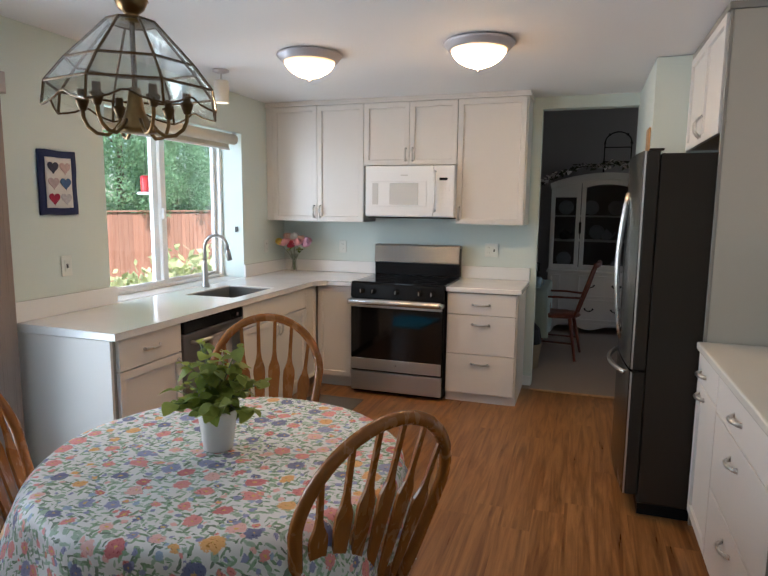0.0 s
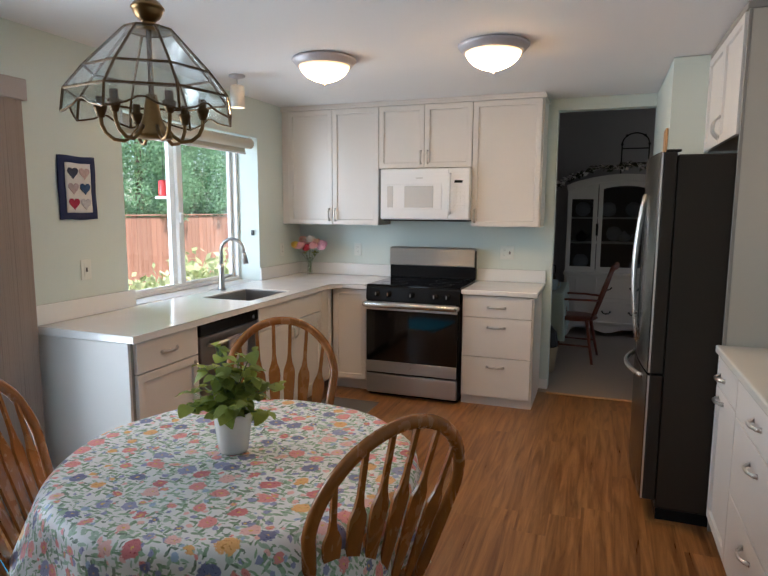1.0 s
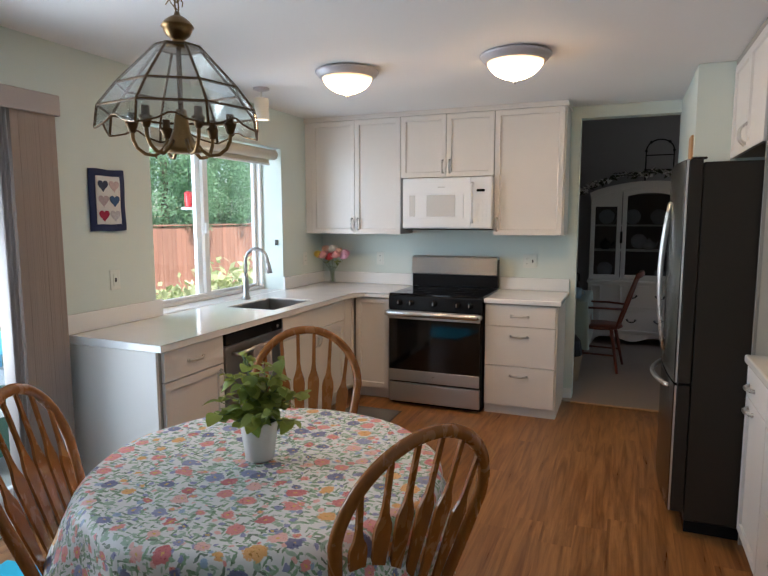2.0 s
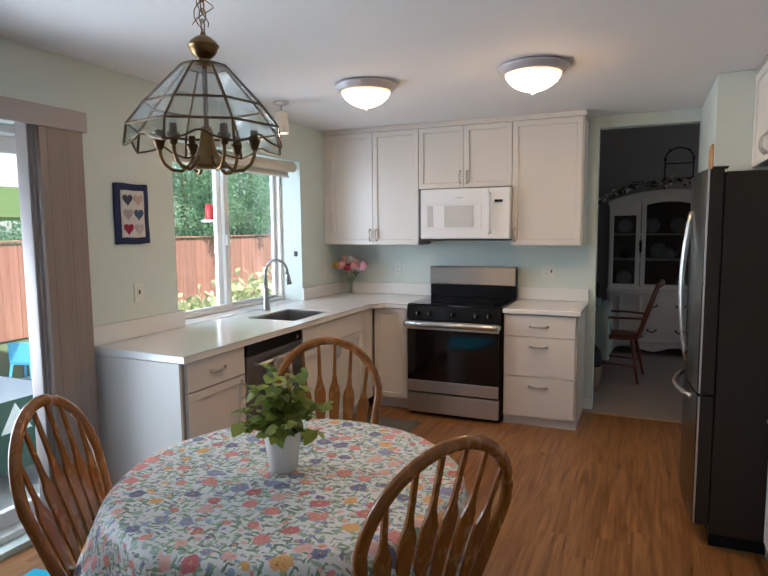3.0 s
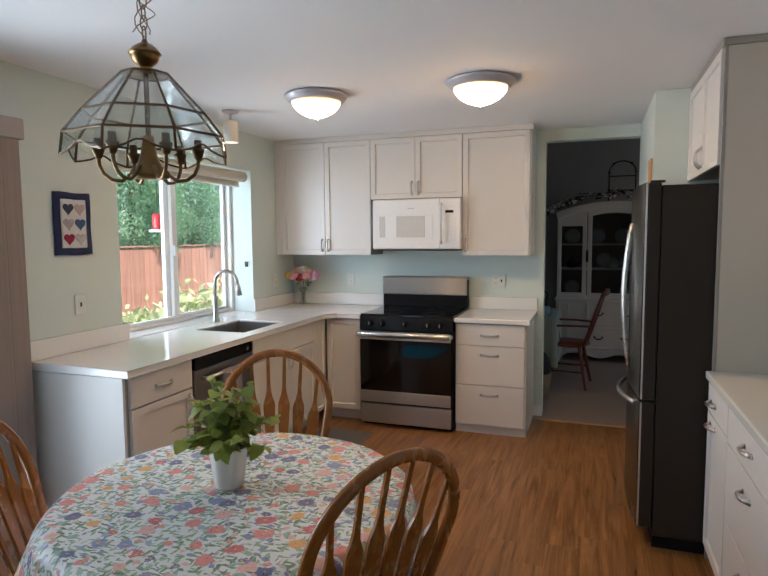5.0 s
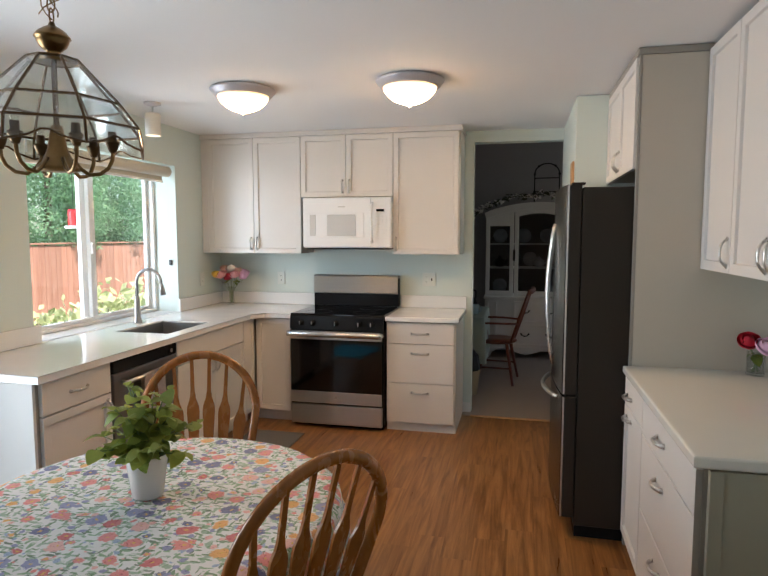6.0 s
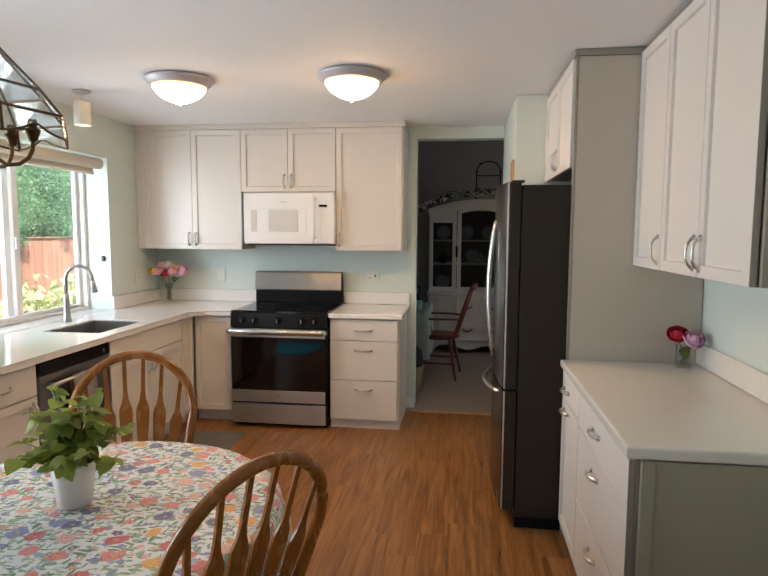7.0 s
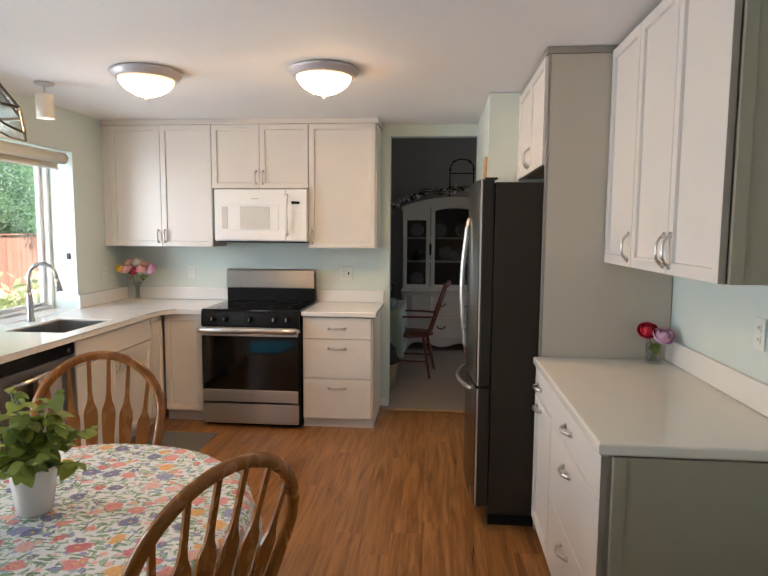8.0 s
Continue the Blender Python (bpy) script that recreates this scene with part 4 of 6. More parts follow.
solid("countertop", "white quartz countertop along the side wall", "countertop",
      slab(bmesh.new(), [(3.256, -3.326), (3.912, -3.326), (3.912, -2.094), (3.256, -2.094)], 0, 0.038), M_quartz_warm, m=pose(0, 0, 0.877))
solid("backsplash", "low white quartz upstand along the side wall", "backsplash", boxed((3.892, -3.324, 0.917), (3.912, -2.096, 1.022), 0.002), M_quartz_warm, group="upstands")
ue = lambda y: pose(3.60, y, 0, 0, 0, -90)
e3 = thing("upper_cabinet", "warm white shaker upper cabinet with one door beside the tall panel", "cabinet", ue(-2.094), "upper cabinets")
carcass(e3, 0.398, 0.31, UP_Z, 2.395)
add_front(e3, 0.003, UP_Z, 0.393, 1.0, pull=(0.363, 0.085), reach=0.115)
e4 = thing("upper_cabinet", "warm white shaker upper cabinet with two doors over the side counter", "cabinet", ue(-2.494), "upper cabinets")
carcass(e4, 0.786, 0.31, UP_Z, 2.395)
add_front(e4, 0.002, UP_Z, 0.394, 1.0, pull=(0.366, 0.085), reach=0.115)
add_front(e4, 0.400, UP_Z, 0.394, 1.0, pull=(0.028, 0.085), reach=0.115)
part("edge_band", boxed((0.7945, -0.019, UP_Z + 0.002), (0.796, 0.0, 2.39)), M_edge, e4, "taupe door edge")
part("end_panel", boxed((0.787, 0.008, UP_Z), (0.803, 0.312, 2.395), 0.001), M_end_shade, e4, "sage grey end panel, colour darkened for shade")
part("end_stile", boxed((0.8032, 0.008, UP_Z), (0.8075, 0.045, 2.395), 0.001), M_end_shade, e4)

# ---- dining table ----
TC = (1.69, -3.59)
tb = thing("dining_table", "round pedestal dining table hidden under its cloth", "table", pose(*TC, 0))
part("tabletop", turned([(0.0, 0.718), (0.52, 0.718), (0.535, 0.725), (0.535, 0.740), (0.525, 0.746), (0.0, 0.746)], 64), M_oak, tb)
part("pedestal", turned([(0.0, 0.08), (0.10, 0.08), (0.11, 0.16), (0.06, 0.24), (0.075, 0.42), (0.05, 0.60), (0.12, 0.70), (0.12, 0.717), (0.0, 0.717)], 28), M_oak, tb, smooth=True)
for i in range(4):
    a = math.pi / 4 + i * math.pi / 2
    c, s = math.cos(a), math.sin(a)
    part("leg", tubed([(0.06 * c, 0.06 * s, 0.16), (0.20 * c, 0.20 * s, 0.11), (0.34 * c, 0.34 * s, 0.035), (0.38 * c, 0.38 * s, 0.025)], [0.035, 0.032, 0.026, 0.022], 10), M_oak, tb, smooth=True)


def cloth_mesh():
    """A square cloth laid over a round table: flat, then falling in folds that flare at its four corners."""
    bm, n, rings = bmesh.new(), 144, []
    uv = bm.loops.layers.uv.new("flat")
    flat = {}
    top_r, tz = 0.540, 0.7495
    for j in range(n):
        a = 2 * math.pi * j / n
        half = 0.80
        b = a
        reach = half / max(abs(math.cos(b)), abs(math.sin(b)))
        col = []
        for i in range(25):
            if i <= 10:
                r = top_r * (i / 10) ** 0.8
                p, run = (r, tz + 0.0012 * math.sin(9 * a + 8 * r)), r
            else:
                u = (i - 10) / 14
                run = top_r + (reach - top_r) * u
                drop = run - top_r
                corner = ((reach / half) - 1) / 0.414
                wave = math.sin(11 * a + 0.7) * 0.4 + math.sin(17 * a) * 0.3
                out = 0.022 * math.sin(min(1, drop / 0.035) * math.pi / 2) + (0.075 * corner + 0.022 * wave) * min(1, drop / 0.22) + 0.10 * drop * corner
                p = (top_r + out, tz - 0.016 * min(1, drop / 0.02) ** 2 - max(0.0, drop - 0.02) * 0.96)
            col.append((p, run, a))
        rings.append(col)
    mid = bm.verts.new((0, 0, tz))
    flat[mid] = (0, 0)
    grid = []
    for col in rings:
        line = []
        for (r, z), run, a in col[1:]:
            v = bm.verts.new((r * math.cos(a), r * math.sin(a), z))
            flat[v] = (run * math.cos(a), run * math.sin(a))
            line.append(v)
        grid.append(line)
    for j in range(n):
        a, b = grid[j], grid[(j + 1) % n]
        bm.faces.new((mid, a[0], b[0]))
        for i in range(len(a) - 1):
            bm.faces.new((a[i], a[i + 1], b[i + 1], b[i]))
    for f in bm.faces:
        for loop in f.loops:
            loop[uv].uv = flat[loop.vert]
    return bm


cl = solid("tablecloth", "white floral cotton tablecloth draped over the round table", "tablecloth", cloth_mesh(), M_cloth, True, m=pose(*TC, 0))

# ---- chairs ----


def hoop_chair(m, label):
    """A bow-back chair that faces +y, with arrow-shaped spindles."""
    ch = thing("dining_chair", label, "chair", m, "chairs round the table")
    lean = lambda z: -0.165 - 0.284 * (z - 0.45)
    seat = turned([(0.0, 0.425), (0.17, 0.425), (0.205, 0.438), (0.21, 0.452), (0.195, 0.462), (0.08, 0.452), (0.0, 0.450)], 36)
    for v in seat.verts:
        v.co.x *= 1.03
        v.co.y *= 0.98
    part("seat", seat, M_oak, ch, smooth=True)
    pts = [(-0.165 - 0.068 * u ** 0.8, lean(0.455 + 0.315 * u), 0.455 + 0.315 * u) for u in (0, 0.25, 0.5, 0.75)]
    pts += [(-0.235 * math.cos(a), lean(0.78 + 0.24 * math.sin(a)), 0.78 + 0.24 * math.sin(a)) for a in [math.pi * i / 26 for i in range(27)]]
    pts += [(0.165 + 0.068 * u ** 0.8, lean(0.455 + 0.315 * u), 0.455 + 0.315 * u) for u in (0.75, 0.5, 0.25, 0)]
    part("back_hoop", tubed(pts, 0.0185, 12, flat=0.85, up=(0, 1, 0)), M_oak, ch, smooth=True)
    for i in range(6):
        f = (i - 2.5) / 2.5
        x0, x1 = 0.125 * f, 0.188 * f
        ztop = 0.78 + 0.24 * math.sqrt(max(0, 1 - (x1 / 0.235) ** 2)) - 0.006
        prof = [(0.0, 0.008), (0.15, 0.013), (0.38, 0.020), (0.59, 0.0262), (0.63, 0.0245), (0.69, 0.013), (0.75, 0.0085), (1.0, 0.0072)]
        bm = bmesh.new()
        left, right = [], []
        for u, w in prof:
            z = 0.452 + (ztop - 0.452) * u
            x, y = x0 + (x1 - x0) * u, lean(z)
            left.append([bm.verts.new((x - w, y + s * 0.0045, z)) for s in (-1, 1)])
            right.append([bm.verts.new((x + w, y + s * 0.0045, z)) for s in (-1, 1)])
        for k in range(len(prof) - 1):
            for a, b, c, d in ((left[k][0], right[k][0], right[k + 1][0], left[k + 1][0]), (left[k][1], right[k][1], right[k + 1][1], left[k + 1][1]),
                               (left[k][0], left[k][1], left[k + 1][1], left[k + 1][0]), (right[k][0], right[k][1], right[k + 1][1], right[k + 1][0])):
                bm.faces.new((a, b, c, d))
        bm.faces.new((left[0][0], left[0][1], right[0][1], right[0][0])), bm.faces.new((left[-1][0], left[-1][1], right[-1][1], right[-1][0]))
        part("spindle", bm, M_oak, ch)
    for sx in (-1, 1):
        for sy in (-1, 1):
            part("leg", tubed([(0.12 * sx, 0.12 * sy, 0.43), (0.15 * sx, 0.155 * sy, 0.25), (0.185 * sx, 0.20 * sy, 0.0)], [0.014, 0.020, 0.012], 10), M_oak, ch, smooth=True)
        part("stretcher", tubed([(0.158 * sx, -0.165, 0.20), (0.158 * sx, 0, 0.20), (0.158 * sx, 0.165, 0.20)], [0.009, 0.014, 0.009], 8), M_oak, ch, smooth=True)
    part("stretcher", tubed([(-0.156, 0, 0.20), (0, 0, 0.20), (0.156, 0, 0.20)], [0.008, 0.013, 0.008], 8), M_oak, ch, smooth=True)
    return ch


ch = hoop_chair(pose(2.046, -3.672, 0, 0, 0, 58), "golden oak bow-back chair with arrow spindles at the table")
copy_thing(ch, pose(1.53, -3.08, 0, 0, 0, -153))
copy_thing(ch, pose(1.335, -3.84, 0, 0, 0, -63))

# ---- potted plant ----


def leaf_mesh(length, width, curl):
    bm = bmesh.new()
    spine, edge = [], ([], [])
    for i in range(6):
        u = i / 5
        w = width * math.sin(math.pi * min(1, u * 0.93 + 0.04)) ** 0.8 / 2
        z = -curl * length * u * u
        spine.append(bm.verts.new((0, length * u, z)))
        for s, line in zip((-1, 1), edge):
            line.append(bm.verts.new((s * w, length * (u * 0.96), z + 0.22 * w)))
    for line in edge:
        for i in range(5):
            bm.faces.new((spine[i], spine[i + 1], line[i + 1], line[i]))
    return bm


def mesh_only(name, bm, material, smooth=True):
    bmesh.ops.recalc_face_normals(bm, faces=bm.faces)
    data = bpy.data.meshes.new(name)
    bm.to_mesh(data)
    bm.free()
    data.materials.append(material)
    if smooth:
        data.polygons.foreach_set("use_smooth", [True] * len(data.polygons))
    return data


pl = thing("potted_plant", "leafy green house plant in a white ceramic pot", "plant", pose(1.655, -3.585, 0.752))
part("pot", turned([(0.0, 0.0), (0.042, 0.0), (0.046, 0.004), (0.062, 0.125), (0.064, 0.132), (0.059, 0.132), (0.056, 0.118), (0.0, 0.116)], 40), M_pot, pl, smooth=True)
part("soil", turned([(0.0, 0.122), (0.03, 0.124), (0.0555, 0.1185)], 24), M_soil, pl)
rng = random.Random(11)
leaves = [mesh_only("leaf", leaf_mesh(l, w, c), M_leaf) for l, w, c in ((0.038, 0.034, 0.35), (0.031, 0.028, 0.2), (0.054, 0.049, 0.5), (0.026, 0.024, 0.15))]
for k in range(36):
    a = rng.uniform(0, 2 * math.pi)
    spread, height = rng.uniform(0.03, 0.165), rng.uniform(0.035, 0.215)
    if spread > 0.11:
        height *= 0.55
    pts = []
    for i in range(6):
        u = i / 5
        pts.append(Vector((spread * u ** 1.3 * math.cos(a) + 0.008 * math.cos(a * 3), spread * u ** 1.3 * math.sin(a), 0.12 + height * (1.35 * u - 0.35 * u * u) - (0.06 * u ** 3 if k % 5 == 0 else 0))))
    part("stem", tubed(pts, [0.003, 0.003, 0.0027, 0.0024, 0.002, 0.0015], 6), M_stem, pl, smooth=True)
    for i in (2, 3, 3, 4, 4, 5, 5, 5):
        ob = new("leaf", leaves[rng.randrange(4)])
        ob.parent = pl
        ob.matrix_basis = Matrix.Translation(pts[i]) @ Euler((rng.uniform(-0.5, 0.6), rng.uniform(-0.5, 0.5), rng.uniform(0, 6.28))).to_matrix().to_4x4()

# ---- ceiling lamps ----


def dome_light(x, y, bowl):
    lt = thing("ceiling_light", "lit alabaster glass dome light with a pewter rim", "lamp", pose(x, y, CEIL), "ceiling dome lights")
    part("rim", turned([(0.0, -0.001), (0.180, -0.001), (0.192, -0.008), (0.194, -0.015), (0.187, -0.022), (0.172, -0.041), (0.162, -0.049), (0.150, -0.046), (0.0, -0.046)], 48), M_fixture, lt, smooth=True)
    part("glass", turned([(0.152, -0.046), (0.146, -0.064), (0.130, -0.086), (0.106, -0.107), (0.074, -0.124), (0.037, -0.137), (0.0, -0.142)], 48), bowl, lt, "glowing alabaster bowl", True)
    part("finial", turned([(0.0, -0.139), (0.012, -0.142), (0.010, -0.153), (0.005, -0.162), (0.0, -0.165)], 16), M_fixture, lt, smooth=True)
    return lt


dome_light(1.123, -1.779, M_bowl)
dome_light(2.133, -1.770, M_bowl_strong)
pn = thing("pendant_lamp", "small frosted cylinder pendant lamp over the sink", "lamp", pose(0.365, -1.56, CEIL))
part("canopy", turned([(0.0, -0.001), (0.055, -0.001), (0.055, -0.012), (0.02, -0.024), (0.0, -0.024)], 28), M_fixture, pn, smooth=True)
part("rod", tubed([(0, 0, -0.02), (0, 0, -0.075)], 0.006, 8), M_nickel, pn)
part("shade", turned([(0.0, -0.07), (0.046, -0.07), (0.050, -0.076), (0.050, -0.215), (0.047, -0.215), (0.045, -0.08), (0.0, -0.078)], 28), M_pend, pn, smooth=True)
part("diffuser", turned([(0.0, -0.212), (0.046, -0.212), (0.046, -0.206), (0.0, -0.206)], 28), M_pendglow, pn, "glowing opal diffuser")

# ---- chandelier ----
CX, CY, CZ = 1.435, -3.638, 2.11
cd = thing("chandelier", "antique brass chandelier with clear glass panes, unlit", "chandelier", pose(CX, CY, CZ, 0, 0, 12))
part("ball", turned([(0.0, 0.048), (0.007, 0.046), (0.010, 0.036), (0.022, 0.030), (0.038, 0.018), (0.047, 0.006), (0.049, 0.002), (0.044, 0.0), (0.043, -0.008), (0.036, -0.022), (0.022, -0.034), (0.016, -0.040), (0.022, -0.048), (0.055, -0.057), (0.062, -0.061), (0.0, -0.059)], 32), M_brass, cd, "polished brass ball", True)
part("canopy", turned([(0.0, CEIL - CZ - 0.001), (0.06, CEIL - CZ - 0.001), (0.055, CEIL - CZ - 0.02), (0.015, CEIL - CZ - 0.04), (0.0, CEIL - CZ - 0.04)], 28), M_brass, cd, smooth=True)
zz, k = 0.045, 0
while zz < CEIL - CZ - 0.04:
    link = []
    for i in range(16):
        a = 2 * math.pi * i / 16
        link.append((0.011 * math.cos(a) * (k % 2), 0.011 * math.cos(a) * (1 - k % 2), zz + 0.019 + 0.021 * math.sin(a)))
    part("chain_link", tubed(link, 0.0022, 6, True), M_brass, cd, smooth=True)
    zz, k = zz + 0.031, k + 1
for i in range(3):
    s = 0.018 + 0.008 * i
    part("cord_loop", tubed([(s * math.cos(t * 1.3 + i * 2), s * math.sin(t * 1.3 + i * 2), 0.06 + t * 0.03) for t in [j * 0.5 for j in range(14)]], 0.0018, 6), M_brass, cd, "loose gold lamp cord", True)
NS = 8
LEV = [(0.070, -0.060), (0.186, -0.184), (0.240, -0.254), (0.249, -0.318)]


def corner(level, i):
    r, z = LEV[level]
    a = 2 * math.pi * i / NS
    return Vector((r * math.cos(a), r * math.sin(a), z))


for i in range(NS):
    part("rib", tubed([corner(l, i) for l in range(4)], 0.0042, 6), M_brassdk, cd)
    for l in range(3):
        a, b, c, d = corner(l, i), corner(l, i + 1), corner(l + 1, i + 1), corner(l + 1, i)
        bm = bmesh.new()
        out = (a + b + c + d) / 4
        out = Vector((out.x, out.y, 0)).normalized()
        if l < 2:
            quad = [a, b, c, d]
        else:
            quad = [a, b, c] + [c.lerp(d, u) + Vector((0, 0, 0.030 * math.sin(math.pi * u) - 0.012 * math.sin(2 * math.pi * u) ** 2)) for u in (0.15, 0.3, 0.45, 0.55, 0.7, 0.85)] + [d]
        f1 = [bm.verts.new(p) for p in quad]
        f2 = [bm.verts.new(p + out * 0.003) for p in quad]
        bm.faces.new(f1), bm.faces.new(f2)
        for k in range(len(quad)):
            bm.faces.new((f1[k], f1[(k + 1) % len(quad)], f2[(k + 1) % len(quad)], f2[k]))
        bm.normal_update()
        bmesh.ops.recalc_face_normals(bm, faces=bm.faces)
        big = sorted(bm.faces, key=lambda f: -f.calc_area())[:2]
        big = max(big, key=lambda f: f.calc_center_median().dot(out))
        bmesh.ops.inset_region(bm, faces=[big], thickness=0.009, depth=0.0022)
        part("pane", bm, M_bevel, cd, "bevelled clear glass pane")
        if l == 2:
            part("rim_came", tubed(quad[2:], 0.0032, 6), M_brassdk, cd)
for l in range(3):
    part("ring", tubed([corner(l, i) for i in range(NS)], 0.0042, 6, True), M_brassdk, cd)
part("stem", tubed([(0, 0, -0.05), (0, 0, -0.26)], 0.008, 10), M_brassdk, cd)
part("base_cup", turned([(0.0, -0.245), (0.016, -0.245), (0.020, -0.27), (0.026, -0.31), (0.042, -0.348), (0.056, -0.362), (0.058, -0.374), (0.0, -0.377)], 32), M_brass, cd, "flared brass base cup", True)
for i in range(6):
    a = 2 * math.pi * i / 6 + 0.3
    c, s = math.cos(a), math.sin(a)
    arm = part("arm", tubed([(r * c, r * s, z) for r, z in ((0.040, -0.340), (0.058, -0.366), (0.082, -0.384), (0.112, -0.380), (0.135, -0.362), (0.146, -0.338), (0.148, -0.306))], 0.0058, 8), M_brass, cd, smooth=True)
    part("socket", turned([(0.0, -0.318), (0.010, -0.316), (0.019, -0.290), (0.020, -0.284), (0.012, -0.280), (0.012, -0.256), (0.0, -0.256)], 16, (0.148 * c, 0.148 * s, 0)), M_brassdk, arm, smooth=True)
    part("bulb", turned([(0.0, -0.257), (0.009, -0.255), (0.014, -0.235), (0.013, -0.216), (0.005, -0.191), (0.0, -0.183)], 16, (0.148 * c, 0.148 * s, 0)), M_clear, arm, "clear flame bulb, unlit", True)
part("bulb", turned([(0.0, -0.250), (0.012, -0.248), (0.018, -0.220), (0.012, -0.190), (0.0, -0.178)], 16, (0.03, -0.02, 0.03)), M_clear, cd, "clear flame bulb, unlit", True)

# ---- wall things ----
ql = thing("heart_quilt", "small navy quilted hanging with six patchwork hearts", "wall hanging", pose(0.004, -2.60, 1.632, 0, 0, 90))


def soft_panel(x0, x1, z0, z1, y0, y1, wob):
    bm = bmesh.new()
    n, lay = 10, []
    for y in (y0, y1):
        lay.append([[bm.verts.new((x0 + (x1 - x0) * i / n + wob * math.sin(j * 0.9), y + wob * 0.8 * math.sin(i * 1.1 + j), z0 + (z1 - z0) * j / n + wob * math.sin(i * 0.8))) for i in range(n + 1)] for j in range(n + 1)])
    for lay_ in lay:
        for j in range(n):
            for i in range(n):
                bm.faces.new((lay_[j][i], lay_[j][i + 1], lay_[j + 1][i + 1], lay_[j + 1][i]))
    rim = [(0, i) for i in range(n)] + [(j, n) for j in range(n)] + [(n, n - i) for i in range(n)] + [(n - j, 0) for j in range(n)]
    for k in range(len(rim)):
        (j, i), (q, p) = rim[k], rim[(k + 1) % len(rim)]
        bm.faces.new((lay[0][j][i], lay[0][q][p], lay[1][q][p], lay[1][j][i]))
    return bm


part("border", soft_panel(-0.122, 0.122, -0.172, 0.172, -0.012, 0.0, 0.0025), M_quiltblue, ql, smooth=True)
part("field", soft_panel(-0.084, 0.084, -0.134, 0.134, -0.0175, -0.0135, 0.0012), M_quiltwhite, ql, smooth=True)
HEARTS = [((0.05, 0.055, 0.09), (0.55, 0.40, 0.38)), ((0.45, 0.36, 0.36), (0.05, 0.10, 0.20)), ((0.30, 0.015, 0.05), (0.50, 0.48, 0.50))]
for r in range(3):
    for c in range(2):
        pts = []
        for i in range(22):
            t = 2 * math.pi * i / 22
            pts.append(((c - 0.5) * 0.078 + 0.0022 * 16 * math.sin(t) ** 3, (1 - r) * 0.083 + 0.0022 * (13 * math.cos(t) - 5 * math.cos(2 * t) - 2 * math.cos(3 * t) - math.cos(4 * t))))
        part("heart", outline(bmesh.new(), pts, -0.0225, -0.0192), plain("heart_print", HEARTS[r][c], 0.9, var=0.4, big=60, fine=200), ql)


def plate(m, sockets, label):
    """A wall plate that stands out towards -y, with duplex sockets or toggles."""
    pt = thing("wall_plate", label, "outlet", m, "wall plates")
    w = 0.036 if len(sockets) == 1 else 0.058
    part("cover", boxed((-w, -0.006, -0.058), (w, 0.0, 0.058), 0.004, 2), M_outlet, pt)
    for i, kind in enumerate(sockets):
        x = (i - (len(sockets) - 1) / 2) * 0.046
        if kind == "o":
            for z in (0.021, -0.021):
                o = part("receptacle", boxed((x - 0.014, -0.0085, z - 0.014), (x + 0.014, -0.0062, z + 0.014), 0.002), M_outlet, pt)
                for dx in (-0.005, 0.005):
                    part("slot", boxed((x + dx - 0.001, -0.0092, z - 0.003), (x + dx + 0.001, -0.0086, z + 0.007)), M_slot, o)
        elif kind == "g":
            o = part("receptacle", boxed((x - 0.016, -0.0085, -0.033), (x + 0.016, -0.0062, 0.033), 0.002), M_outlet, pt)
            part("button", boxed((x - 0.006, -0.010, -0.012), (x + 0.006, -0.0087, 0.012)), M_slot, o)
        else:
            part("toggle", boxed((x - 0.005, -0.018, -0.008), (x + 0.005, -0.0062, 0.010), 0.002), M_outlet, pt)
    return pt


plate(pose(0.002, -2.571, 1.178, 0, 0, 90), "g", "ivory outlet plate below the quilt")
plate(pose(0.607, -0.002, 1.155), "o", "ivory outlet plate above the corner counter")
plate(pose(1.985, -0.002, 1.163), "og", "double ivory plate beside the range")
plate(pose(3.913, -2.90, 1.185, 0, 0, -90), "o", "ivory outlet plate above the side counter")
plate(pose(0.002, -0.36, 1.16, 0, 0, 90), "o", "pale outlet plate beside the window")
solid("wooden_plaque", "small pine board hung on the wall end", "plaque", boxed((3.070, -1.10, 1.83), (3.083, -0.95, 2.02), 0.003), M_plaque)

